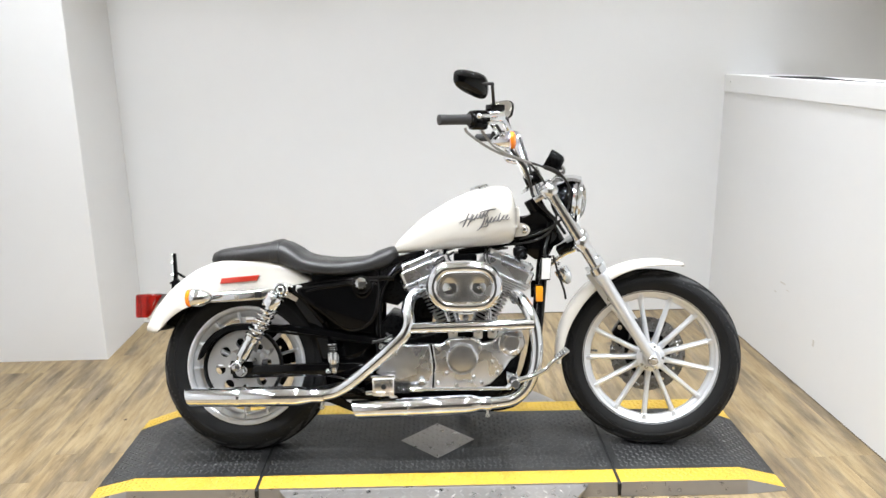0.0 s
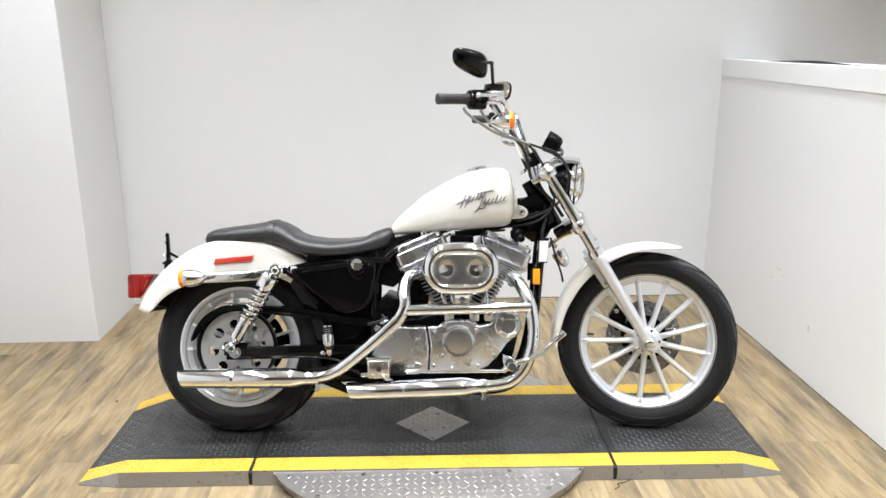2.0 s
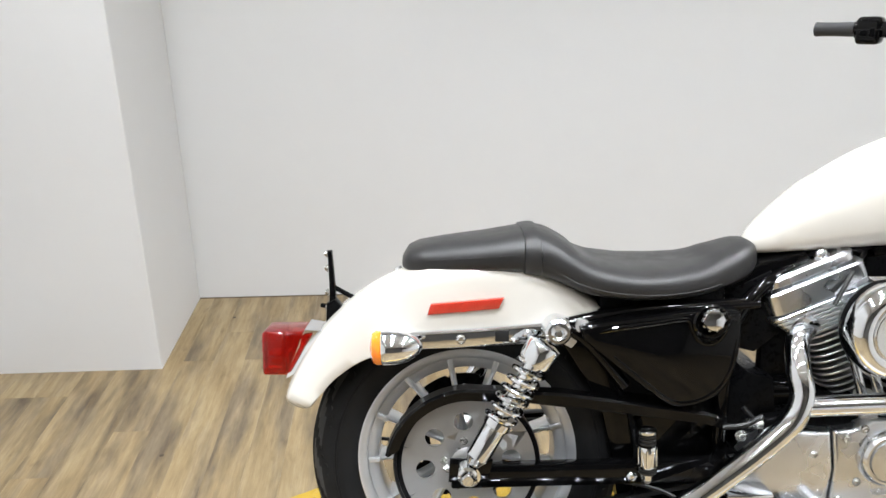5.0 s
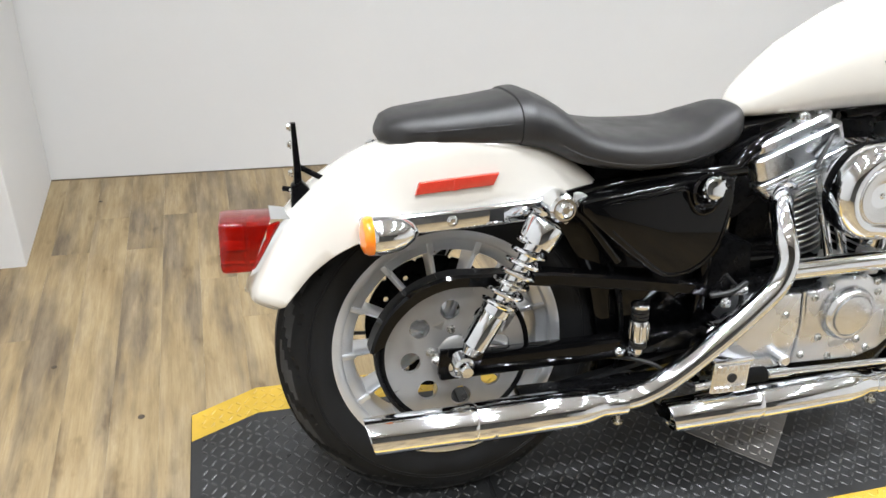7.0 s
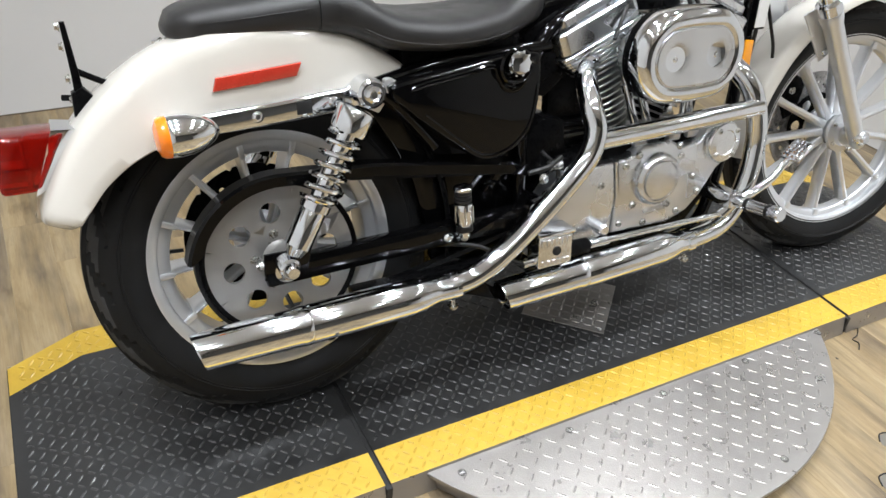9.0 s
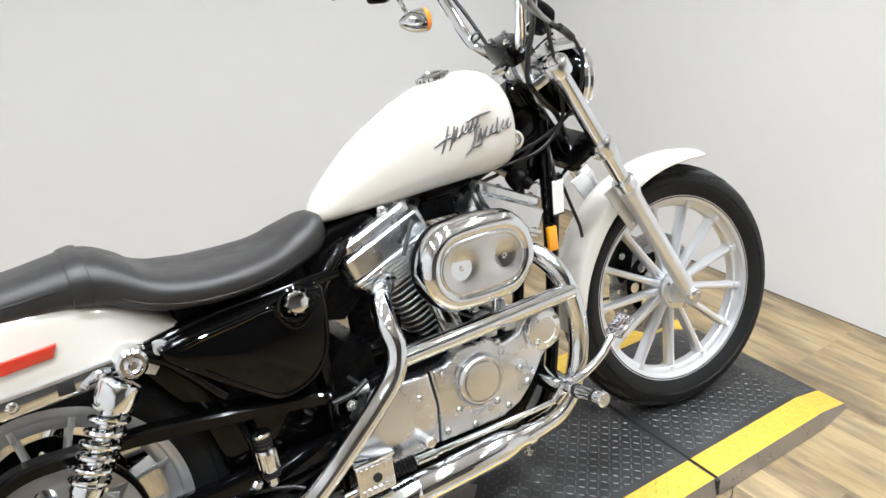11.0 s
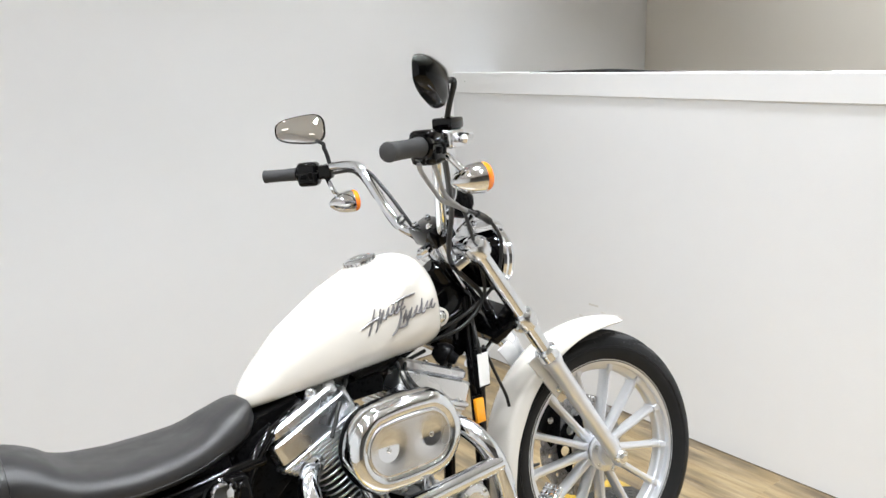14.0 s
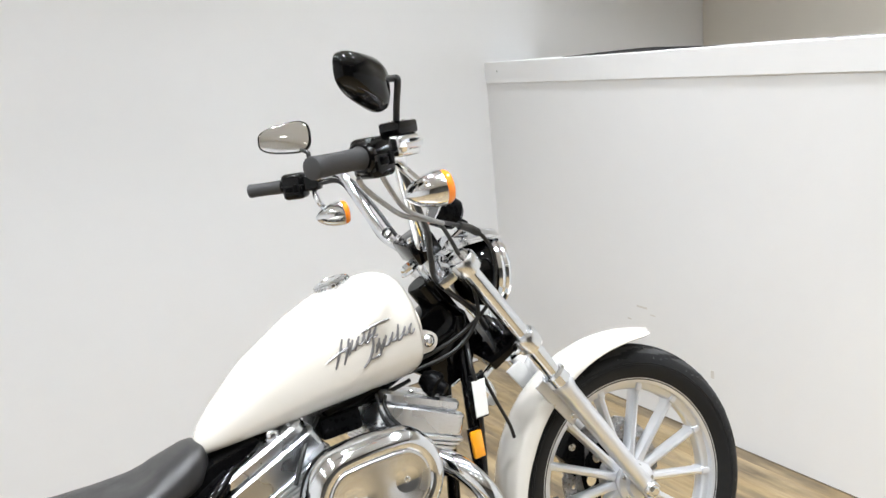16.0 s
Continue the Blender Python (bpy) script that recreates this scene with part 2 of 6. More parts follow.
def tube(points, r, seg=12, per=6, hollow=0.0, squash=1.0, caps=True):
    """A round bar along a smooth path; r: one radius or one for each given point."""
    path = smooth_path(points, per)
    if isinstance(r, (int, float)):
        radii = [r] * len(path)
    else:
        at = np.linspace(0, 1, len(r))
        radii = [float(q) for q in np.interp(np.linspace(0, 1, len(path)), at, r)]
    tang = [(path[min(i + 1, len(path) - 1)] - path[max(i - 1, 0)]).normalized() for i in range(len(path))]
    side = tang[0].orthogonal().normalized()
    rings = []
    for p, t, rad in zip(path, tang, radii):
        side = (side - t * side.dot(t)).normalized()
        up = t.cross(side)
        rings.append([p + rad * (math.cos(a) * side + math.sin(a) * up * squash) for a in (2 * math.pi * k / seg for k in range(seg))])
    if hollow:
        inner = []
        for ring, p in zip(reversed(rings), reversed(path)):
            inner.append([p + (q - p) * hollow for q in ring])
        return skin(rings + inner, closed_loop=True)
    return skin(rings, caps=caps)


def lathe(profile, origin, axis, seg=32, closed=False):
    """Profile of (radius, height along axis) turned round the axis; radius 0 closes an end."""
    axis = Vector(axis).normalized()
    u = axis.orthogonal().normalized()
    v = axis.cross(u)
    o = Vector(origin)
    bm = bmesh.new()
    rings = []
    for r, h in profile:
        if r < 1e-6:
            rings.append([bm.verts.new(o + axis * h)])
        else:
            rings.append([bm.verts.new(o + axis * h + r * (math.cos(2 * math.pi * k / seg) * u + math.sin(2 * math.pi * k / seg) * v)) for k in range(seg)])
    for a, b in list(zip(rings, rings[1:])) + ([(rings[-1], rings[0])] if closed else []):
        for i in range(seg):
            j = (i + 1) % seg
            if len(a) == 1 and len(b) == 1:
                continue
            if len(a) == 1:
                bm.faces.new((a[0], b[j], b[i]))
            elif len(b) == 1:
                bm.faces.new((a[i], a[j], b[0]))
            else:
                bm.faces.new((a[i], a[j], b[j], b[i]))
    if not closed:
        for ring, flip in ((rings[0], True), (rings[-1], False)):
            if len(ring) > 1:
                bm.faces.new(list(reversed(ring)) if flip else ring)
    return bm


def rod(a, b, r, seg=16, bevel=0.0):
    a, b = Vector(a), Vector(b)
    h = (b - a).length
    e = min(bevel, r * 0.6, h * 0.4)
    prof = [(0, 0), (r - e, 0), (r, e), (r, h - e), (r - e, h), (0, h)] if e else [(0, 0), (r, 0), (r, h), (0, h)]
    return lathe(prof, a, b - a, seg)


def hex_bolt(at, axis, r=0.008, h=0.006):
    at, axis = Vector(at), Vector(axis).normalized()
    return join(lathe([(0, 0), (r, 0), (r, h * 0.8), (r * 0.8, h), (0, h)], at, axis, 6), lathe([(0, -0.001), (r * 1.35, -0.001), (r * 1.35, 0.0015), (0, 0.0015)], at, axis, 16))


def dome_screw(at, axis, r=0.008, h=0.005):
    return lathe([(0, -0.001), (r, -0.001), (r, h * 0.4), (r * 0.75, h * 0.85), (r * 0.45, h), (r * 0.4, h * 0.5), (0, h * 0.5)], at, axis, 14)


def prism(outline, y0, y1, bevel=0.004, seg=3, per=0):
    """A plate with an outline in x and z, between two y, its edges rounded."""
    pts = outline
    if per:
        loop = [Vector((x, 0, z)) for x, z in outline]
        loop = [loop[-1], *loop, loop[0], loop[1]]
        path = smooth_path(loop, per)
        pts = [(p.x, p.z) for p in path[per:-2 * per]]
    bm = bmesh.new()
    a = [bm.verts.new((x, y0, z)) for x, z in pts]
    b = [bm.verts.new((x, y1, z)) for x, z in pts]
    n = len(pts)
    bm.faces.new(a)
    bm.faces.new(list(reversed(b)))
    for i in range(n):
        j = (i + 1) % n
        bm.faces.new((a[i], b[i], b[j], a[j]))
    bmesh.ops.recalc_face_normals(bm, faces=bm.faces)
    if bevel:
        rim = [e for e in bm.edges if abs(e.verts[0].co.y - e.verts[1].co.y) < 1e-6]
        bmesh.ops.bevel(bm, geom=rim, offset=bevel, segments=seg, profile=0.5, affect="EDGES", clamp_overlap=True)
    return bm


# ---- the room ----
XL, XR, YB, YF, YP, XP = -2.125, 1.775, 1.513, -5.4, 0.966, -1.56
LEDGE, XREC = 1.368, 3.17
SLANT = Matrix.Translation((XR, 0, 0)) @ Matrix.Rotation(radians(0.0), 4, "Z") @ Matrix.Translation((-XR, 0, 0))
THICK = 0.12


def wall(name, lo, hi, mat, label, m=None):
    ob = part(name, box(lo, hi, 0.003, 1), mat, m=m)
    return tagged(ob, label, "wall", kind="structure")


wall("wall_back", (XL - THICK, YB, -0.05), (XREC + 0.3 + THICK, YB + THICK, CEIL), WALL, "plain white painted back wall of the photo bay")
wall("wall_left", (XL - THICK, YF, -0.05), (XL, YB, CEIL), WALL, "plain white painted side wall")
wall("wall_pillar", (XL, YP, -0.05), (XP, YB, CEIL), WALL, "white boxed-out pillar in the corner of the bay")
low_wall = wall("wall_right_low", (XR, YF + 0.15, -0.05), (XR + 0.30, YB + 0.06, LEDGE), WALL, "white half-height wall carrying a ledge", SLANT)
wall("wall_right_high", (XREC + 0.10, YF, -0.05), (XREC + 0.10 + THICK, YB, CEIL), WALL_FAR, "beige wall set well back beyond the ledge")
# unseen wall, kept dark so that chrome and black paint reflect something dark
wall("wall_front", (XL - THICK, YF - THICK, -0.05), (XREC + 0.3 + THICK, YF, CEIL), DARK_BACKDROP, "unseen closing wall, dark grey to darken the chrome's reflections")
ceiling = tagged(part("ceiling", box((XL - THICK, YF - THICK, CEIL), (XREC + 0.3 + THICK, YB + THICK, CEIL + 0.1)), CEILING_PAINT), "plain white showroom ceiling", "ceiling", kind="structure")
trim = tagged(part("trim", box((XR - 0.005, YF + 0.15, LEDGE - 0.088), (XR + 0.06, YB + 0.05, LEDGE + 0.004), 0.002, 1), TRIM, m=SLANT), "white cap board along the top of the half-height wall", "trim", kind="structure")
part("nail_head", dome_screw((XR - 0.005, YB - 0.085, LEDGE - 0.035), (-1, 0, 0), 0.004, 0.0015), BOLT, trim, m=SLANT)
base = tagged(part("baseboard", join(box((XR - 0.005, YF + 0.15, 0.0), (XR + 0.002, YB + 0.04, 0.003), 0.001, 1, SLANT), box((XP, YB - 0.005, 0.0), (XR - 0.08, YB + 0.002, 0.003), 0.001, 1)), worn("brown floor joint", (0.10, 0.075, 0.05), 0.6)), "thin dark joint along the foot of the walls", "baseboard", kind="structure")
loose_cable = tagged(part("loose_cable", tube([(1.97, -0.15, 1.3695), (1.94, 0.10, 1.3695), (1.87, 0.36, 1.370), (1.81, 0.60, 1.378), (1.790, 0.80, 1.376), (1.80, 1.04, 1.371)], [0.0012, 0.0014, 0.003, 0.007, 0.005, 0.003], 8), CABLE, m=SLANT), "thin black cable lying along the white ledge", "cable")

loose_thread = tagged(part("loose_thread", tube([(0.765, -0.414, 0.0015), (0.776, -0.426, 0.0015), (0.748, -0.446, 0.003), (0.722, -0.452, 0.0015), (0.725, -0.468, 0.002), (0.704, -0.484, 0.0015)], 0.0014, 6, 4), CABLE), "short loose black thread lying on the wooden floor", "thread")

for fx, fy, turn in ((0.504, -0.710, 10), (0.403, -0.783, 25)):
    sticker = thing("floor_sticker", "small worn grey patch stuck flat on the wooden floor", "sticker", pose(fx, fy, 0.0002, 0, 0, turn), group="patches on the floor")
    part("patch", lathe([(0, 0.0), (0.025, 0.0), (0.025, 0.0008), (0, 0.0010)], (0, 0, 0), (0, 0, 1), 6), worn("grey floor patch", (0.13, 0.118, 0.10), 0.5, tone=0.2), sticker)
    part("torn_edge", tube([(-0.020, 0.014, 0.001), (0.0, 0.0245, 0.0012), (0.018, 0.017, 0.001), (0.0245, 0.003, 0.001)], 0.0016, 6, 3), SEAM, sticker)

# faint scuffs on the half-height wall
SCUFF = worn("grey scuff", (0.66, 0.64, 0.61), 0.6, tone=0.1)
for y, z, l, h in ((0.62, 0.42, 0.05, 0.008), (0.32, 0.23, 0.014, 0.03), (0.70, 0.36, 0.02, 0.006), (0.58, 0.40, 0.025, 0.005)):
    part("scuff", box((XR - 0.0008, y, z), (XR + 0.001, y + l, z + h), 0.0003, 1), SCUFF, low_wall, m=SLANT)

# ---- ceiling lights ----
lamp_data = bpy.data.lights.new("downlight", "AREA")
lamp_data.spread = radians(101)
lamp_data.shape, lamp_data.size, lamp_data.energy, lamp_data.color = "DISK", 0.17, LAMP_POWER, (0.90, 0.945, 1.0)


def downlight(x, y):
    root = thing("ceiling_light", "round white recessed ceiling downlight, switched on", "ceiling light", pose(x, y, CEIL), group="ceiling downlights")
    part("bezel", lathe([(0.085, -0.002), (0.11, -0.002), (0.115, -0.006), (0.11, -0.012), (0.092, -0.014), (0.085, -0.008)], (0, 0, 0), (0, 0, 1), 32, closed=True), TRIM, root)
    part("diffuser", lathe([(0, -0.003), (0.085, -0.003), (0.085, -0.006), (0, -0.006)], (0, 0, 0), (0, 0, 1), 32), DIFFUSER, root)
    lamp = new("bulb", lamp_data)
    lamp.parent = root
    lamp.location = (0, 0, -0.018)


for x, y in DOWNLIGHTS:
    downlight(x, y)

# ---- turntable platform ----
PX, PY, PZ = 0.10, -0.080, 0.051
HALF_L, FLAT_L, HALF_W, END_W, STRIP = 1.225, 1.080, 0.318, 0.300, 0.082
SEAM_X = 0.630
TURNED = Matrix.Translation((PX, PY, 0)) @ Matrix.Rotation(radians(-1.5), 4, "Z") @ Matrix.Translation((-PX, -PY, 0))


def half_width(x):
    d = abs(x)
    return HALF_W if d <= FLAT_L else HALF_W + (END_W - HALF_W) * (d - FLAT_L) / (HALF_L - FLAT_L)


def deck_z(x):
    d = abs(x)
    return PZ if d <= FLAT_L else PZ + (0.006 - PZ) * (d - FLAT_L) / (HALF_L - FLAT_L)


def strip_sheet(xs, lower, upper, dz=0.0, depth=0.006):
    """A sheet on the deck between two edges given as functions of x."""
    rings = []
    for x in xs:
        z = deck_z(x) + dz
        rings.append([(PX + x, PY + lower(x), z), (PX + x, PY + upper(x), z), (PX + x, PY + upper(x), z - depth), (PX + x, PY + lower(x), z - depth)])
    return skin(rings)


def bars(name, cells, mat, parent, length=0.026, width=0.0075, rise=0.0016):
    """Raised lozenges of tread plate at (x, y, z, slope, degrees)."""
    verts, faces = [], []
    for x, y, z, slope, deg in cells:
        c, s = math.cos(radians(deg)), math.sin(radians(deg))
        k = len(verts)
        for u, v, h in ((-length / 2, 0, 0), (-length / 4, -width / 2, 0), (length / 4, -width / 2, 0), (length / 2, 0, 0), (length / 4, width / 2, 0), (-length / 4, width / 2, 0), (-length / 4, 0, rise), (length / 4, 0, rise)):
            dx, dy = u * c - v * s, u * s + v * c
            verts.append((x + dx, y + dy, z + h + slope * dx))
        faces += [(k, k + 1, k + 6), (k + 1, k + 2, k + 7, k + 6), (k + 2, k + 3, k + 7), (k + 3, k + 4, k + 7), (k + 4, k + 5, k + 6, k + 7), (k + 5, k, k + 6)]
    me = bpy.data.meshes.new(name)
    me.from_pydata(verts, [], faces)
    me.materials.append(mat)
    ob = new(name, me)
    ob.parent = parent
    return tagged(ob, kind="stuff")


platform = thing("turntable_platform", "low black tread-plate motorcycle platform with yellow painted edges", "platform", TURNED)
steps = lambda a, b: [x for x in sorted({a, b, -FLAT_L, FLAT_L}) if a <= x <= b]
SECTIONS = ((-HALF_L, -SEAM_X - 0.006), (-SEAM_X + 0.006, SEAM_X - 0.006), (SEAM_X + 0.006, HALF_L))
decks = []
for a, b in SECTIONS:
    xs = steps(a, b)
    deck = part("deck_section", strip_sheet(xs, lambda x: -half_width(x) + STRIP + 0.0005, lambda x: half_width(x) - STRIP - 0.0005), DECK, platform, sharp=10)
    decks.append(deck)
    part("yellow_edge", strip_sheet(xs, lambda x: -half_width(x), lambda x: -half_width(x) + STRIP), YELLOW, deck, "yellow painted edge strip", sharp=10)
    part("yellow_edge", strip_sheet(xs, lambda x: half_width(x) - STRIP, lambda x: half_width(x)), YELLOW, deck, "yellow painted edge strip", sharp=10)
    for sgn in (-1, 1):
        rings = []
        for x in xs:
            w, z = half_width(x), deck_z(x)
            y0, y1 = PY + sgn * w, PY + sgn * (w + 0.012)
            rings.append([(PX + x, y0, z), (PX + x, y1, 0.001), (PX + x, y1 - sgn * 0.006, 0.001), (PX + x, y0 - sgn * 0.006, z - 0.006)])
        part("side_skirt", skin(rings), PLATE, deck, "bare aluminium tread-plate side", sharp=10)
    part("end_lip", box((PX + a - 0.002, PY - half_width(a) + 0.002, 0.001), (PX + a + 0.004, PY + half_width(a) - 0.002, deck_z(a) - 0.001), 0.001, 1), SEAM, deck)
    part("end_lip", box((PX + b - 0.004, PY - half_width(b) + 0.002, 0.001), (PX + b + 0.002, PY + half_width(b) - 0.002, deck_z(b) - 0.001), 0.001, 1), SEAM, deck)
for sx in (-SEAM_X, SEAM_X):
    part("seam_strip", box((PX + sx - 0.0065, PY - HALF_W - 0.008, 0.002), (PX + sx + 0.0065, PY + HALF_W + 0.006, PZ - 0.004), 0.001, 1), SEAM, platform)
DIA = 0.142
diamond = bmesh.new()
lo = [diamond.verts.new((PX + x, PY + y, PZ + 0.0005)) for x, y in ((-DIA, 0), (0, -DIA * 0.96), (DIA, 0), (0, DIA * 0.96))]
hi = [diamond.verts.new((PX + x * 0.995, PY + y * 0.995, PZ + 0.0025)) for x, y in ((-DIA, 0), (0, -DIA * 0.96), (DIA, 0), (0, DIA * 0.96))]
diamond.faces.new(hi)
for i in range(4):
    diamond.faces.new((lo[i], lo[(i + 1) % 4], hi[(i + 1) % 4], hi[i]))
dia_plate = part("diamond_plate", diamond, PLATE, platform, "bare aluminium diamond in the middle of the deck", sharp=10)
black_cells, yellow_cells, bare_cells, side_cells = [], [], [], []
PITCH = 0.0190
for i in range(-66, 67):
    for j in range(-16, 17):
        x, y = i * PITCH, j * PITCH
        if abs(x) > HALF_L - 0.02 or abs(y) > half_width(x) - 0.012 or abs(abs(x) - SEAM_X) < 0.018 or abs(abs(y) - half_width(x) + STRIP) < 0.0085:
            continue
        slope = 0.0 if abs(x) <= FLAT_L else (0.006 - PZ) / (HALF_L - FLAT_L) * (1 if x > 0 else -1)
        turn = (45 if (i + j) % 2 else -45) + random.uniform(-3, 3)
        inside = abs(x) + abs(y) / 0.96
        if inside < DIA - 0.012:
            bare_cells.append((PX + x, PY + y, PZ + 0.0024, 0, turn))
        elif inside < DIA + 0.012:
            continue
        else:
            (yellow_cells if abs(y) > half_width(x) - STRIP else black_cells).append((PX + x, PY + y, deck_z(x) - 0.0001, slope, turn))
bars("tread_pattern", black_cells, TREAD, platform, 0.0190, 0.0058, 0.0018)
bars("tread_pattern", yellow_cells, YELLOW_TREAD, platform, 0.0190, 0.0058, 0.0018)
bars("tread_pattern", bare_cells, PLATE, dia_plate, 0.0200, 0.0060, 0.0018)
for sx, sy in ((-0.085, -0.05), (0.085, -0.05), (0, -0.12), (0, 0.12)):
    part("screw", dome_screw((PX + sx, PY + sy, PZ + 0.003), (0, 0, 1), 0.005, 0.002), BOLT, dia_plate)

RD, DZ, DX = 0.625, 0.045, 0.085
disc = thing("turntable_disc", "round bare aluminium tread-plate turntable under the platform", "turntable", pose(0, 0, 0))
disc_top = part("disc_plate", lathe([(0, 0.004), (RD - 0.012, 0.004), (RD - 0.012, DZ - 0.010), (RD, DZ - 0.008), (RD, DZ - 0.001), (RD - 0.001, DZ), (0, DZ)], (DX, PY, 0), (0, 0, 1), 128), PLATE, disc, sharp=30)
cells = []
for i in range(-22, 23):
    for j in range(-22, 23):
        x, y = i * 0.0285, j * 0.0285
        if math.hypot(x, y) < RD - 0.020 and abs(y) > HALF_W + 0.016:
            cells.append((DX + x, PY + y, DZ - 0.0001, 0, (42 if (i + j) % 2 else -48) + random.uniform(-3, 3)))
bars("tread_pattern", cells, PLATE, disc_top, 0.0235, 0.0052, 0.0014)
DARK_STEEL = worn("dark screw steel", (0.10, 0.095, 0.09), 0.45, 0.8, tone=0.25, scale=200)


def flat_screw(x, y):
    """A countersunk flat screw with a dark ring round it."""
    head = part("screw", lathe([(0, 0), (0.0065, 0), (0.0062, 0.0012), (0.0022, 0.0012), (0.0018, 0.0004), (0, 0.0004)], (x, y, DZ), (0, 0, 1), 16), BOLT, disc)
    part("screw_ring", lathe([(0.0062, 0), (0.0085, 0), (0.0085, 0.0008), (0.0062, 0.0008)], (x, y, DZ), (0, 0, 1), 18, closed=True), DARK_STEEL, head)


for k in range(5):
    flat_screw(-0.400 + 0.25 * k, -0.412 - 0.003 * k)
for k in range(7):
    a = radians(-155 + 25.5 * k + (3 if k > 3 else 0))
    if (RD - 0.033) * math.sin(a) < -(HALF_W + 0.04):
        flat_screw(DX + (RD - 0.033) * math.cos(a), PY + (RD - 0.033) * math.sin(a))


# ---- motorcycle ----
# Its own axes: x forward, y to its left, z up from the tyres' contact line; it leans on its stand, the bars turned to the right.
BIKE = pose(0.1404, -0.0633, PZ + 0.002, -10.56, 0, -2.53) @ Matrix.Scale(0.97, 4)
bike = thing("motorcycle", "pearl white cruiser motorcycle with chrome V-twin engine and black seat", "motorcycle", BIKE)
RAKE = radians(29.6)
STEER_AXIS = Vector((-math.sin(RAKE), 0, math.cos(RAKE)))
STEER_POINT = Vector((0.88, 0, 0))
STEER = Matrix.Translation(STEER_POINT) @ Matrix.Rotation(radians(-10.0), 4, STEER_AXIS) @ Matrix.Translation(-STEER_POINT)
FA, RA = Vector((0.800, 0, 0.349)), Vector((-0.783, 0, 0.313))
RF = Vector((-0.777, 0, 0.333))
# the wheels' own plane: a little more lean than the engine's right-hand side shows
HUB = Matrix.Translation((0, -0.054, 0)) @ Matrix.Rotation(radians(-7.25), 4, "X")
LEAN = Matrix.Translation((0, -0.055, 0)) @ Matrix.Rotation(radians(-4.0), 4, "X")
WHEEL = Matrix.Translation((-0.001, -0.060, -0.018)) @ Matrix.Rotation(radians(-7.3), 4, "X") @ Matrix.Translation(STEER_POINT) @ Matrix.Rotation(radians(-8.5), 4, STEER_AXIS) @ Matrix.Translation(-STEER_POINT)


def ring_y(center, profile, seg=64):
    """A wheel part: profile of (radius, y) as a closed loop turned round the wheel's axle."""
    return lathe([(r, y) for r, y in profile], center, (0, 1, 0), seg, closed=True)


def tyre_mesh(center, outer, bead, half, seg=216, groove=0.010, shift=2, waist=0.8):
    prof = []
    n = 30
    for k in range(n + 1):
        a = math.pi * k / n
        rise = math.sin(a) ** 0.54
        r = bead + (outer - bead) * rise
        y = -math.cos(a) * half * (waist + (1 - waist) * math.sin(min(1.0, rise / 0.42) * math.pi / 2))
        prof.append((r, y))
    inner = [(bead - 0.004, half * 0.72), (bead - 0.004, -half * 0.72)]
    bm = bmesh.new()
    rings = []
    c = Vector(center)
    crown = lambda y: float(np.interp(-y, [p[1] for p in prof[4:n // 2 + 1]], [p[0] for p in prof[4:n // 2 + 1]]))
    for k, (r, y) in enumerate(prof):
        ring = []
        for s in range(seg):
            rr = r
            if 5 <= k <= n - 5:
                side = k if k < n / 2 else n - k
                lane = (s + side * shift) % 12
                if lane in (0, 1) and side < 13:
                    rr -= groove
                if abs(k - n / 2) in (3, 4) and groove > 0.003:
                    rr -= groove * 0.7
            a = 2 * math.pi * s / seg
            ring.append(bm.verts.new(c + Vector((rr * math.cos(a), y, rr * math.sin(a)))))
        rings.append(ring)
    for r, y in inner:
        rings.append([bm.verts.new(c + Vector((r * math.cos(2 * math.pi * s / seg), y, r * math.sin(2 * math.pi * s / seg)))) for s in range(seg)])
    for a, b in zip(rings, rings[1:] + rings[:1]):
        for i in range(seg):
            j = (i + 1) % seg
            f = bm.faces.new((a[i], a[j], b[j], b[i]))
            lands = [(math.hypot(v.co.x - c.x, v.co.z - c.z), abs(v.co.y - c.y)) for v in f.verts]
            f.material_index = int(all(q[0] > crown(q[1]) - groove * 0.4 and q[0] > bead + (outer - bead) * 0.72 for q in lands))
    return bm


def sidewall_rings(center, radii, y, m=None):
    return join(*[ring_y(center, [(r - 0.0012, y), (r, y - 0.0012 if y < 0 else y + 0.0012), (r + 0.0012, y), (r, y + 0.002 if y < 0 else y - 0.002)], 96) for r in radii])


def spoke(center, angle, r0, r1, w0, w1, d0, d1):
    """A cast spoke, rounded across, from the hub to the rim."""
    c, s = math.cos(angle), math.sin(angle)
    rings = []
    for t in (0.0, 0.06, 0.25, 0.5, 0.75, 0.93, 1.0):
        r = r0 + (r1 - r0) * t
        flare = 1.0 + (0.5 if t in (0.0, 1.0) else 0.12 if t in (0.06, 0.93) else 0.0)
        w, d = (w0 + (w1 - w0) * t) * flare, d0 + (d1 - d0) * t
        ring = []
        for k in range(10):
            a = 2 * math.pi * k / 10 + 0.3
            u = w * math.copysign(abs(math.cos(a)) ** 0.7, math.cos(a))
            v = d * math.copysign(abs(math.sin(a)) ** 0.7, math.sin(a))
            ring.append((center[0] + r * c - u * s, center[1] + v, center[2] + r * s + u * c))
        rings.append(ring)
    return skin(rings)


def spoke_head(center, angle, r_in, r_out, half, w):
    """The ridge that carries a spoke across the rim's ledge."""
    bm = box((r_in - 0.004, -half + 0.012, -w), (r_out + 0.002, half - 0.012, w), 0.003, 2)
    bmesh.ops.transform(bm, matrix=Matrix.Translation(center) @ Matrix.Rotation(-angle, 4, "Y"), verts=bm.verts)
    return bm


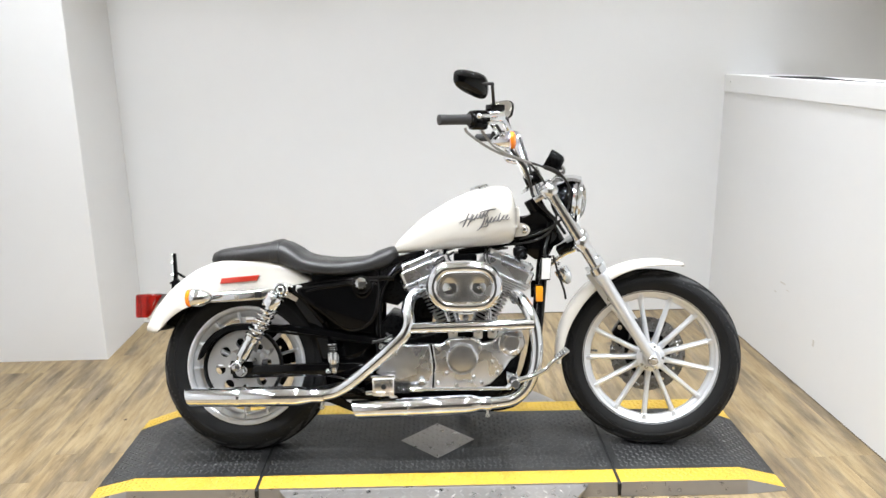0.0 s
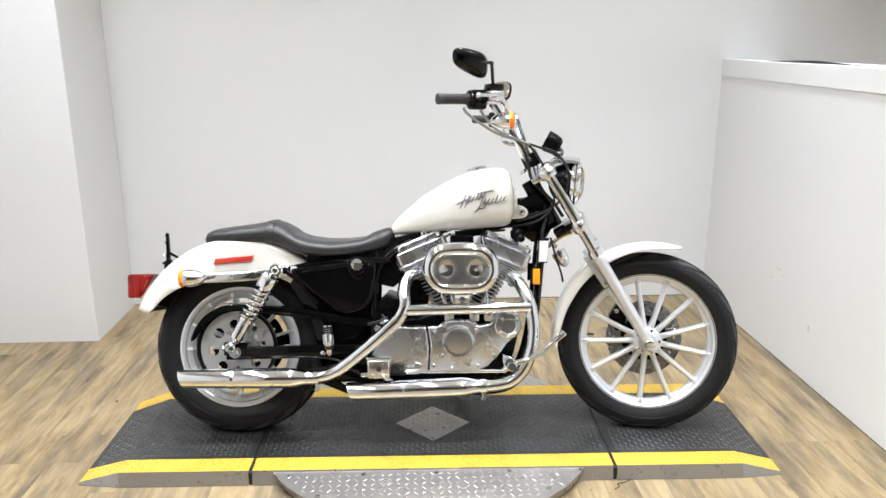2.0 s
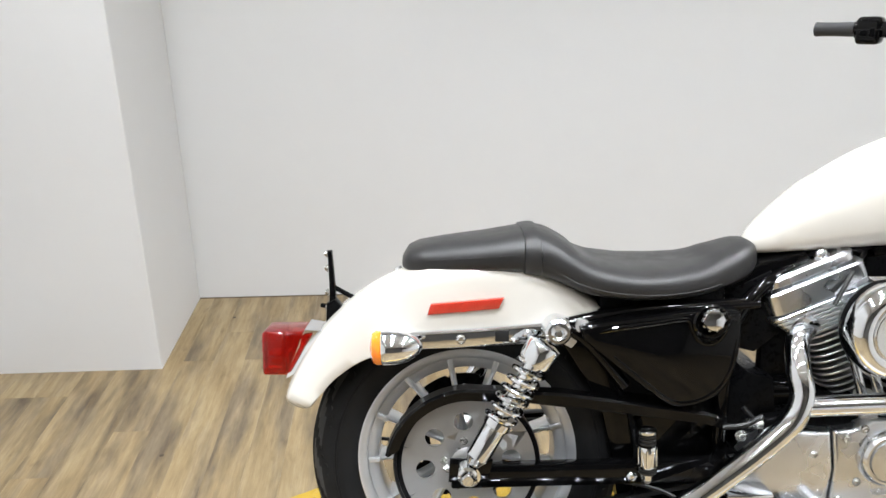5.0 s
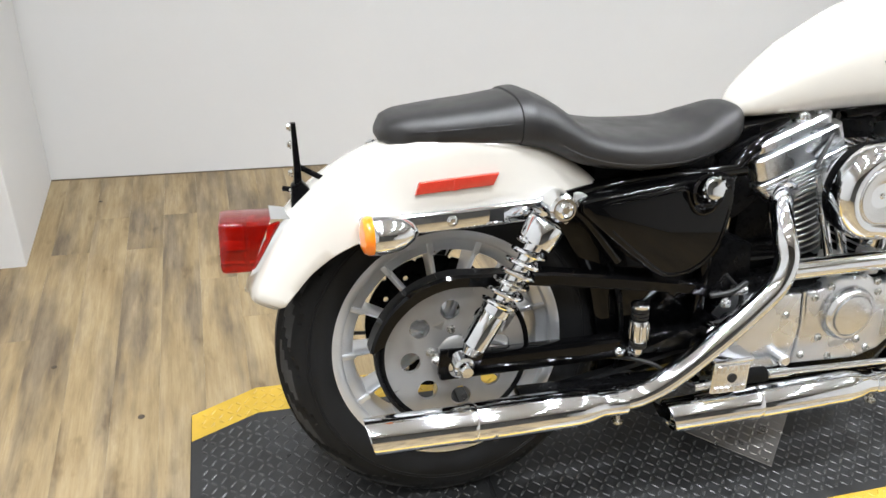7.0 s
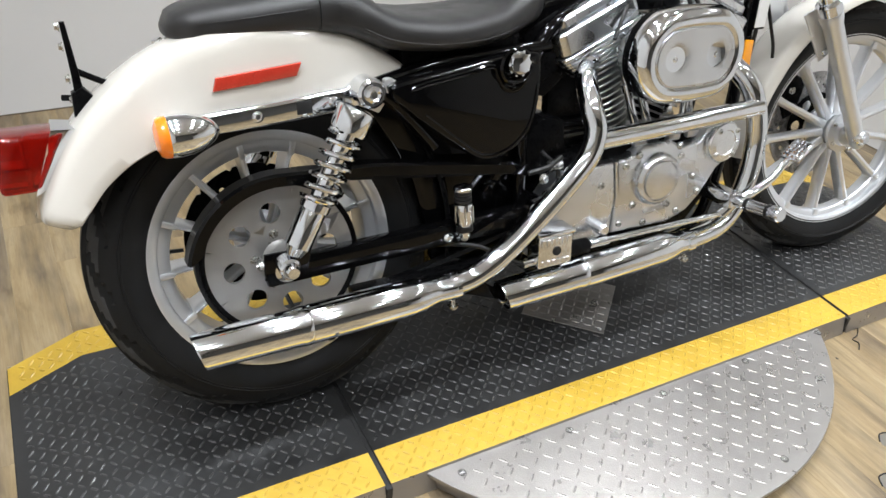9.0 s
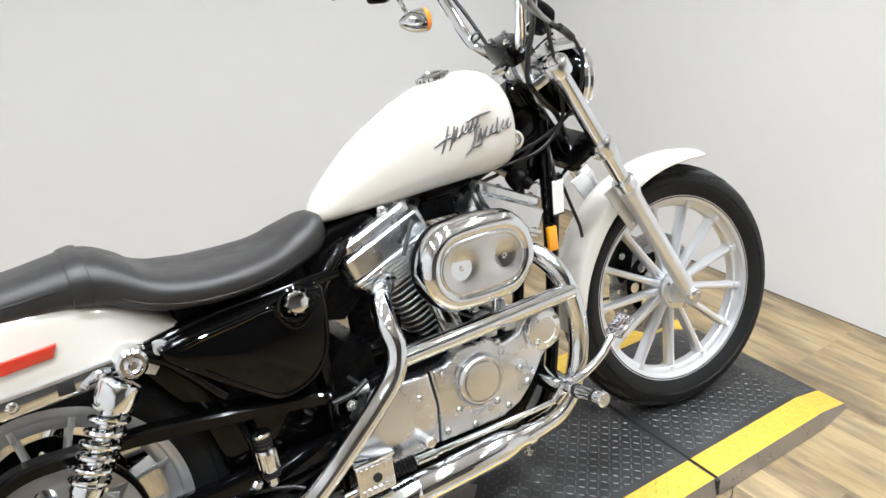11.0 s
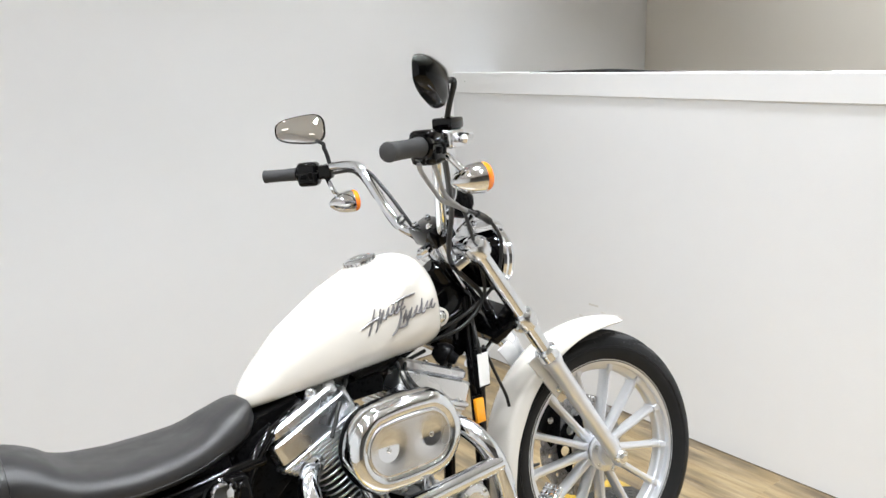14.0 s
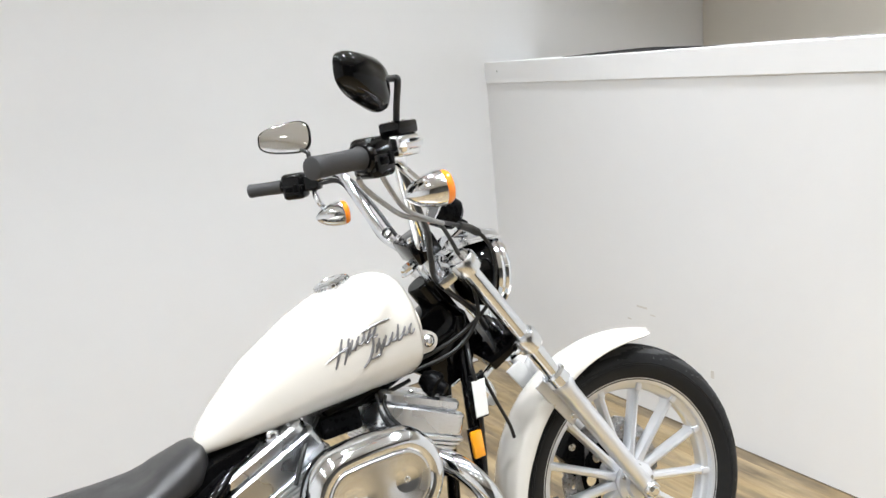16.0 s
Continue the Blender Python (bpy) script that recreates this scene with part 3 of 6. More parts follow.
def cast_wheel(name, center, rim_r, rim_in, half, hub_r, hub_half, tyre_r, tyre_half, m, turn, fat=1.0, count=13):
    band = rim_in + 0.52 * (rim_r - rim_in)
    near = [(rim_r - 0.016, -half * 0.30), (rim_r - 0.012, -half + 0.016), (rim_r - 0.005, -half + 0.010), (rim_r + 0.001, -half + 0.004), (rim_r, -half), (rim_r - 0.003, -half - 0.0015), (band + 0.003, -half + 0.0005), (band, -half + 0.003), (band - 0.0015, -half + 0.015), (rim_in + 0.004, -half + 0.018), (rim_in + 0.0005, -half + 0.021), (rim_in - 0.0015, -half * 0.25)]
    rim = part(name, ring_y(center, near + [(r, -y) for r, y in reversed(near)], 112), ALLOY, bike, "silver cast alloy wheel", m=m)
    tyre = part("tyre", tyre_mesh(center, tyre_r, rim_r - 0.004, tyre_half, waist=(half + 0.001) / tyre_half), RUBBER, rim, "black tyre with slanted tread grooves", m=m, sharp=30)
    tyre.data.materials.append(LAND_RUBBER)
    part("sidewall_rib", join(sidewall_rings(center, (rim_r + 0.4 * (tyre_r - rim_r), rim_r + 0.45 * (tyre_r - rim_r)), -tyre_half * 0.975), sidewall_rings(center, (rim_r + 0.4 * (tyre_r - rim_r),), tyre_half * 0.975)), RUBBER, rim, m=m)
    part("hub", lathe([(0.016, -hub_half - 0.012), (hub_r * 0.62, -hub_half - 0.01), (hub_r * 0.7, -hub_half), (hub_r, -hub_half + 0.006), (hub_r * 1.02, -hub_half + 0.016), (hub_r * 0.75, -hub_half + 0.026), (hub_r * 0.7, hub_half - 0.026), (hub_r * 1.02, hub_half - 0.016), (hub_r, hub_half - 0.006), (hub_r * 0.7, hub_half), (0.016, hub_half + 0.012)], center, (0, 1, 0), 48), ALLOY, rim, m=m)
    for k in range(count):
        part("spoke", spoke(center, turn + 2 * math.pi * k / count, hub_r * 0.82, rim_in + 0.002, 0.0112 * fat, 0.0088 * fat, 0.018, half - 0.017), ALLOY, rim, m=m)
        part("spoke_head", spoke_head(center, turn + 2 * math.pi * k / count, rim_in, band, half, 0.0085 * fat), ALLOY, rim, m=m)
    for k in range(5):
        a = 2 * math.pi * k / 5
        part("hub_bolt", hex_bolt(Vector(center) + Vector((hub_r * 0.8 * math.cos(a), -hub_half + 0.004, hub_r * 0.8 * math.sin(a))), (0, -1, 0), 0.005, 0.004), BOLT, rim, m=m)
    part("valve", rod(Vector(center) + Vector((-(rim_in - 0.03), 0, 0.02)), Vector(center) + Vector((-(rim_in + 0.002), 0, 0.022)), 0.004, 10), CABLE, rim, m=m)
    return rim


def holed_plate(center, r_in, r_out, y0, y1, holes, r_at, r_hole, turn=0.0):
    """A flat ring with round holes through it."""
    verts, faces = [], []
    seg = 32
    for h in range(holes):
        mid = turn + 2 * math.pi * h / holes
        half = math.pi / holes
        base_i = len(verts)
        hc = (r_at * math.cos(mid), r_at * math.sin(mid))
        for k in range(seg):
            a = 2 * math.pi * (k + 0.5) / seg
            dx, dz = math.cos(mid + a), math.sin(mid + a)
            lo_t, hi_t = 0.0, r_out * 2
            for _ in range(30):
                t = (lo_t + hi_t) / 2
                px, pz = hc[0] + dx * t, hc[1] + dz * t
                rr, an = math.hypot(px, pz), math.atan2(pz, px) - mid
                an = (an + math.pi) % (2 * math.pi) - math.pi
                if r_in <= rr <= r_out and abs(an) <= half:
                    lo_t = t
                else:
                    hi_t = t
            ox, oz = hc[0] + dx * lo_t, hc[1] + dz * lo_t
            ix, iz = hc[0] + dx * r_hole, hc[1] + dz * r_hole
            for y in (y0, y1):
                verts.append((center[0] + ox, center[1] + y, center[2] + oz))
                verts.append((center[0] + ix, center[1] + y, center[2] + iz))
        for k in range(seg):
            a, b = base_i + 4 * k, base_i + 4 * ((k + 1) % seg)
            faces += [(a, b, b + 1, a + 1), (a + 2, a + 3, b + 3, b + 2), (a + 1, b + 1, b + 3, a + 3), (a, a + 2, b + 2, b)]
    bm = bmesh.new()
    vs = [bm.verts.new(v) for v in verts]
    for f in faces:
        bm.faces.new([vs[i] for i in f])
    bmesh.ops.remove_doubles(bm, verts=bm.verts, dist=0.0002)
    return bm


# wheels
front = cast_wheel("front_wheel", FA, 0.264, 0.231, 0.036, 0.053, 0.052, 0.345, 0.052, WHEEL, 0.258)
rotor = part("brake_disc", holed_plate(FA, 0.085, 0.148, 0.066, 0.071, 12, 0.118, 0.0055), ROTOR, front, "dark drilled brake disc", m=WHEEL)
part("disc_carrier", holed_plate(FA, 0.03, 0.09, 0.064, 0.069, 6, 0.062, 0.016), SATIN, front, m=WHEEL)
rear = cast_wheel("rear_wheel", RA, 0.234, 0.188, 0.056, 0.055, 0.068, 0.334, 0.074, HUB, 0.297, 0.68)
pulley = part("drive_pulley", holed_plate(RA, 0.034, 0.143, -0.100, -0.092, 8, 0.089, 0.0195, 0.12), PULLEY, rear, "silver drive pulley with eight round holes", m=HUB)
part("pulley_rim", ring_y(RA, [(0.143, -0.104), (0.147, -0.104), (0.149, -0.098), (0.149, -0.074), (0.143, -0.072), (0.138, -0.078), (0.138, -0.100)], 96), SATIN, rear, m=HUB)
part("pulley_hub", lathe([(0, -0.106), (0.024, -0.106), (0.036, -0.100), (0.036, -0.07), (0, -0.07)], RA, (0, 1, 0), 32), PULLEY, rear, m=HUB)
for k in range(5):
    a = 2 * math.pi * k / 5 + 0.5
    part("pulley_bolt", hex_bolt(RA + Vector((0.05 * math.cos(a), -0.100, 0.05 * math.sin(a))), (0, -1, 0), 0.0065, 0.006), BOLT, rear, m=HUB)
part("rear_brake_disc", holed_plate(RA, 0.08, 0.146, 0.082, 0.087, 12, 0.116, 0.0055), SATIN, rear, m=HUB)
part("rear_axle", rod(RA + Vector((0, -0.145, 0)), RA + Vector((0, 0.145, 0)), 0.011, 16), BOLT, bike, m=HUB)

# drive belt round the pulley and the engine sprocket
SP = Vector((-0.235, 0, 0.335))
belt_path = []
for k in range(25):
    a = radians(98 + 164 * k / 24)
    belt_path.append((RA.x + 0.1505 * math.cos(a), RA.z + 0.1505 * math.sin(a)))
for k in range(9):
    a = radians(-80 + 160 * k / 8)
    belt_path.append((SP.x + 0.055 * math.cos(a), SP.z + 0.055 * math.sin(a)))
rings = []
n = len(belt_path)
for i, (x, z) in enumerate(belt_path):
    px, pz = belt_path[i - 1]
    qx, qz = belt_path[(i + 1) % n]
    d = Vector((qx - px, 0, qz - pz)).normalized()
    o = Vector((d.z, 0, -d.x)) * 0.0045
    p = Vector((x, 0, z))
    rings.append([p + o + Vector((0, -0.100, 0)), p + o + Vector((0, -0.076, 0)), p - o + Vector((0, -0.076, 0)), p - o + Vector((0, -0.100, 0))])
part("drive_belt", skin(rings, closed_loop=True), RUBBER, bike, "black toothed drive belt", m=HUB)

# swing arm, belt guard
for s in (-1, 1):
    arm = part("swing_arm", box((-0.80, -0.014, -0.024), (-0.215, 0.014, 0.024), 0.005, 2, Matrix.Translation((0, s * 0.128, 0.322)) @ Matrix.Rotation(radians(-1.2), 4, "Y") @ Matrix.Translation((-0.02, 0, 0))), BLACK, bike, "gloss black swing arm")
    part("axle_plate", prism([(-0.825, 0.300), (-0.745, 0.302), (-0.735, 0.349), (-0.822, 0.351)], s * 0.144 - 0.004, s * 0.144 + 0.004, 0.002, 2), BLACK, arm)
    part("axle_nut", hex_bolt((RA.x, s * 0.148, RA.z), (0, s, 0), 0.017, 0.016), CHROME, arm, "chrome axle nut")
    part("adjuster_bolt", rod((-0.836, s * 0.136, 0.326), (-0.82, s * 0.136, 0.326), 0.005, 10), BOLT, arm)
    part("adjuster_nut", hex_bolt((-0.826, s * 0.136, 0.326), (-1, 0, 0), 0.009, 0.006), BOLT, arm)
part("swing_pivot", rod((-0.245, -0.16, 0.33), (-0.245, 0.16, 0.33), 0.028, 24, 0.004), BLACK, bike)
guard_pts = []
for k in range(13):
    a = radians(168 - 78 * k / 12)
    guard_pts.append((RA.x + 0.172 * math.cos(a), RA.z + 0.172 * math.sin(a)))
guard_pts += [(-0.60, 0.476), (-0.45, 0.455), (-0.30, 0.432), (-0.262, 0.42)]
rings = []
for i, (x, z) in enumerate(guard_pts):
    low = 0.022 if i else 0.006
    qx, qz = guard_pts[min(i + 1, len(guard_pts) - 1)]
    px, pz = guard_pts[max(i - 1, 0)]
    d = Vector((qx - px, 0, qz - pz)).normalized()
    nrm = Vector((-d.z, 0, d.x))
    p = Vector((x, 0, z))
    rings.append([p + Vector((0, y, 0)) - nrm * h for y, h in ((-0.112, low), (-0.113, 0.004), (-0.108, -0.001), (-0.073, -0.001), (-0.070, 0.004), (-0.073, 0.003), (-0.106, 0.004), (-0.109, low))])
part("belt_guard", skin(rings), BLACK, bike, "gloss black belt guard", m=LEAN)
part("lower_belt_guard", box((-0.66, -0.112, 0.215), (-0.32, -0.075, 0.232), 0.004, 2), SATIN, bike, m=LEAN)

# fork and front end (steered)
FD = Vector((-0.518, 0, 0.855)).normalized()


def on_fork(z, y=0.0, out=0.0):
    t = (z - FA.z) / FD.z
    p = Vector((FA.x, y, FA.z)) + FD * t
    return p + Vector((FD.z, 0, -FD.x)) * out


FY = 0.100
for s in (-1, 1):
    leg = part("fork_leg", rod(on_fork(0.66, s * FY), on_fork(1.0, s * FY), 0.0203, 24), CHROME, bike, "chrome fork tube", m=STEER)
    a, b = on_fork(0.318, s * FY), on_fork(0.685, s * FY)
    h = (b - a).length
    part("slider", lathe([(0, -0.004), (0.015, -0.004), (0.0195, 0.006), (0.0205, 0.03), (0.0225, h * 0.6), (0.0235, h * 0.9), (0.027, h * 0.93), (0.028, h * 0.955), (0.0265, h * 0.975), (0.0245, h * 0.98), (0.024, h), (0.0203, h)], a, b - a, 32), ALLOY, leg, "satin silver fork slider", m=STEER)
    part("dust_boot", rod(on_fork(0.674, s * FY), on_fork(0.704, s * FY), 0.0295, 24, 0.005), CHROME, leg, m=STEER)
    part("axle_boss", rod((FA.x + 0.004, s * (FY - 0.024), FA.z - 0.004), (FA.x + 0.004, s * (FY + 0.028), FA.z - 0.004), 0.020, 24, 0.004), POLISHED, leg, m=STEER)
    part("axle_end", hex_bolt((FA.x + 0.004, s * (FY + 0.028), FA.z - 0.004), (0, s, 0), 0.012, 0.008), CHROME, leg, m=STEER)
    part("pinch_bolt", hex_bolt((FA.x - 0.02, s * (FY + 0.012), FA.z - 0.034), (0, s, 0), 0.006, 0.006), BOLT, leg, m=STEER)
    part("upper_clamp", lathe([(0.0195, -0.018), (0.030, -0.018), (0.033, -0.012), (0.033, 0.014), (0.030, 0.020), (0.024, 0.022), (0.021, 0.032), (0.012, 0.036), (0.0, 0.036)], on_fork(0.99, s * FY), FD, 28), POLISHED, leg, "polished upper fork clamp", m=STEER)
    part("lower_clamp", lathe([(0.0195, -0.02), (0.028, -0.02), (0.031, -0.014), (0.031, 0.016), (0.028, 0.022), (0.0195, 0.022)], on_fork(0.79, s * FY), FD, 28), POLISHED, leg, "polished lower fork clamp", m=STEER)
    part("clamp_bolt", hex_bolt(on_fork(0.79, s * (FY + 0.008), -0.03), (-0.8, 0, -0.5), 0.007, 0.008), CHROME, leg, m=STEER)
    part("axle_spacer", rod((FA.x, s * 0.055, FA.z), (FA.x, s * (FY - 0.02), FA.z), 0.015, 20), ALLOY, leg, m=STEER)
    part("fender_mount", prism([(0.55, 0.665), (0.595, 0.69), (0.655, 0.565), (0.632, 0.548)], s * 0.074 - 0.003, s * 0.074 + 0.003, 0.0015, 1), ALLOY, leg, m=STEER)
    part("mount_bolt", hex_bolt((0.640, s * 0.078, 0.572), (0, s, 0), 0.007, 0.006), CHROME, leg, m=STEER)
part("top_yoke", prism([(0.345, 0.965), (0.425, 1.005), (0.437, 0.985), (0.36, 0.945)], -0.10, 0.10, 0.006, 2), POLISHED, bike, "polished top yoke", m=STEER)
part("bottom_yoke", prism([(0.435, 0.765), (0.525, 0.818), (0.538, 0.792), (0.45, 0.742)], -0.10, 0.10, 0.006, 2), BLACK, bike, "black bottom yoke", m=STEER)
axis_at = lambda z: STEER_POINT + STEER_AXIS * (z / STEER_AXIS.z)
part("steering_head", rod(axis_at(0.775), axis_at(0.955), 0.034, 28, 0.004), BLACK, bike, "gloss black steering head")
part("fork_stem_nut", hex_bolt(axis_at(0.985), STEER_AXIS, 0.018, 0.014), CHROME, bike, m=STEER)


def fender_shell(center, radius, edge, a0, a1, half, steps_n=40, thick=0.0025, tip=0.0, flat=0.55):
    """A mudguard: a curved sheet round the wheel; edge(angle) is the radius of its lower side edge, angles in degrees."""
    rings = []
    for k in range(steps_n + 1):
        t = k / steps_n
        a = radians(a0 + (a1 - a0) * t)
        low = edge(a0 + (a1 - a0) * t)
        taper = 1.0
        if tip and t < tip:
            taper = max(0.16, math.sqrt(max(0.0, 1 - (1 - t / tip) ** 2)))
        w = (half(a0 + (a1 - a0) * t) if callable(half) else half) * taper
        drop = (radius - low) * (0.35 + 0.65 * taper)
        outer = []
        m_pts = 9
        for j in range(-m_pts, m_pts + 1):
            u = j / m_pts
            v = abs(u)
            if v < flat:
                y, d = v / flat * w * 0.86, 0.012 * (v / flat) ** 2
            else:
                q = (v - flat) / (1 - flat)
                y = w * (0.86 + 0.14 * math.sin(q * math.pi / 2))
                d = 0.012 + (drop - 0.012) * q ** 1.25
            outer.append((math.copysign(y, u), radius - d))
        inner = [(y * (1 - thick / max(w, 0.01)), r - thick) for y, r in reversed(outer)]
        rings.append([(center[0] + r * math.cos(a), center[1] + y, center[2] + r * math.sin(a)) for y, r in outer + inner])
    return skin(rings)


ff_edge = lambda a: float(np.interp(a, [66, 75, 90, 120, 150, 172, 186], [0.366, 0.358, 0.346, 0.333, 0.331, 0.340, 0.356]))
front_fender = part("front_fender", fender_shell(FA, 0.3755, ff_edge, 70, 185, 0.066, 48, tip=0.10), PEARL, bike, "pearl white front mudguard", m=Matrix.Translation((0, -0.030, 0.014)) @ WHEEL, sharp=50)

# headlamp
HC = Vector((0.488, 0, 0.946))
HD = Vector((1, 0, -0.10)).normalized()
lamp_head = part("headlamp", lathe([(0, -0.075), (0.03, -0.072), (0.058, -0.055), (0.074, -0.025), (0.079, 0.0), (0.079, 0.012), (0.072, 0.012), (0.06, -0.02), (0.0, -0.035)], HC, HD, 40), BLACK, bike, "gloss black headlamp shell with chrome rings", m=STEER)
part("chrome_ring", lathe([(0.076, 0.006), (0.084, 0.008), (0.0865, 0.016), (0.084, 0.023), (0.078, 0.024), (0.074, 0.018)], HC, HD, 48, closed=True), CHROME, lamp_head, "chrome headlamp ring", m=STEER)
part("chrome_ring", lathe([(0.074, 0.024), (0.081, 0.026), (0.083, 0.033), (0.079, 0.041), (0.072, 0.043), (0.069, 0.034)], HC, HD, 48, closed=True), CHROME, lamp_head, "chrome headlamp ring", m=STEER)
part("reflector_bowl", lathe([(0.0, -0.03), (0.02, -0.028), (0.05, -0.005), (0.07, 0.03), (0.066, 0.03), (0.046, -0.002), (0.018, -0.024), (0, -0.026)], HC, HD, 40), CHROME, lamp_head, m=STEER)
part("lens", lathe([(0.071, 0.036), (0.066, 0.047), (0.048, 0.057), (0.025, 0.062), (0.0, 0.063), (0.0, 0.060), (0.025, 0.059), (0.047, 0.054), (0.063, 0.045), (0.068, 0.036)], HC, HD, 40), GLASS, lamp_head, "clear domed headlamp glass", m=STEER)
part("visor", skin([[(0.385 + 0.012 * (1 - abs(y) / 0.06), y, 1.012), (0.385 + 0.012, y, 1.002), (0.43, y, 1.034 + 0.006 * (1 - abs(y) / 0.06)), (0.50, y * 0.9, 1.046 - 3 * y * y), (0.532, y * 0.6, 1.038 - 4 * y * y), (0.530, y * 0.6, 1.032 - 4 * y * y), (0.498, y * 0.9, 1.036 - 3 * y * y), (0.43, y, 1.022)] for y in (-0.058, -0.046, -0.026, 0.0, 0.026, 0.046, 0.058)]), POLISHED, lamp_head, "polished headlamp eyebrow bracket", m=STEER)
for s in (-1, 1):
    part("visor_bolt", hex_bolt((0.455, s * 0.02, 1.044), (0, 0, 1), 0.006, 0.005), CHROME, lamp_head, m=STEER)

# speedometer
GC, GD = Vector((0.424, 0, 1.098)), Vector((-0.88, 0, 0.47)).normalized()
gauge = part("speedometer", lathe([(0, -0.036), (0.022, -0.036), (0.034, -0.026), (0.0385, -0.005), (0.0395, 0.026), (0.037, 0.028), (0.035, 0.024), (0, 0.024)], GC, GD, 36), SATIN, bike, "black round speedometer", m=STEER)
part("gauge_face", lathe([(0, 0.0245), (0.034, 0.0245), (0.034, 0.0255), (0, 0.0255)], GC, GD, 32), DIAL, gauge, m=STEER)
part("gauge_ring", lathe([(0.033, 0.025), (0.0375, 0.026), (0.038, 0.029), (0.034, 0.0295)], GC, GD, 36, closed=True), CHROME, gauge, m=STEER)
part("gauge_bracket", tube([GC - GD * 0.03, GC - GD * 0.045 + Vector((0, 0, -0.02)), (0.415, 0, 1.02), (0.40, 0, 0.985)], 0.008, 10), CHROME, gauge, m=STEER)
part("trip_knob", rod(GC + Vector((0.02, -0.03, -0.02)), GC + Vector((0.03, -0.045, -0.028)), 0.004, 10), SATIN, gauge, m=STEER)

# handlebar
BARS = [(0.085, 0.455, 1.240), (0.125, 0.427, 1.240), (0.175, 0.392, 1.240), (0.230, 0.350, 1.241), (0.256, 0.302, 1.238), (0.268, 0.264, 1.222), (0.280, 0.231, 1.190), (0.300, 0.17, 1.12), (0.320, 0.105, 1.058), (0.338, 0.07, 1.042), (0.345, 0.035, 1.039)]
SHIFT = {-1: Vector((-0.013, 0.023, 0.020)), 1: Vector((0.013, -0.002, -0.050))}
side_of = lambda pts, s: [Vector((x, s * y, z)) + SHIFT[s] * min(1.0, max(0.0, (y - 0.10) / 0.14)) for x, y, z in pts]
FAR_BAR = [(0.098, 0.453, 1.190), (0.138, 0.425, 1.190), (0.188, 0.388, 1.194), (0.236, 0.345, 1.203), (0.262, 0.285, 1.206), (0.273, 0.242, 1.196), (0.282, 0.213, 1.162), (0.296, 0.182, 1.112), (0.308, 0.157, 1.075), (0.321, 0.130, 1.043), (0.334, 0.100, 1.030), (0.343, 0.060, 1.030)]
bar = part("handlebar", tube(side_of(BARS, -1) + [Vector((0.345, 0, 1.039))] + [Vector(p) for p in reversed(FAR_BAR)], 0.0125, 16, 6), CHROME, bike, "chrome handlebar swept up and back", m=STEER)
riser = part("handlebar_clamp", box((-0.034, -0.058, -0.030), (0.032, 0.058, 0.022), 0.007, 2, Matrix.Translation((0.345, 0, 1.039)) @ Matrix.Rotation(radians(-25), 4, "Y")), BLACK, bike, "black handlebar clamp", m=STEER)
for s in (-1, 1):
    part("riser_post", rod((0.372, s * 0.034, 0.965), (0.352, s * 0.034, 1.02), 0.016, 16), CHROME, riser, m=STEER)
    for dx in (-0.018, 0.018):
        part("clamp_bolt", hex_bolt((0.338 + dx, s * 0.038, 1.062 + dx * 0.4), (-0.4, 0, 1), 0.006, 0.007), CHROME, riser, m=STEER)
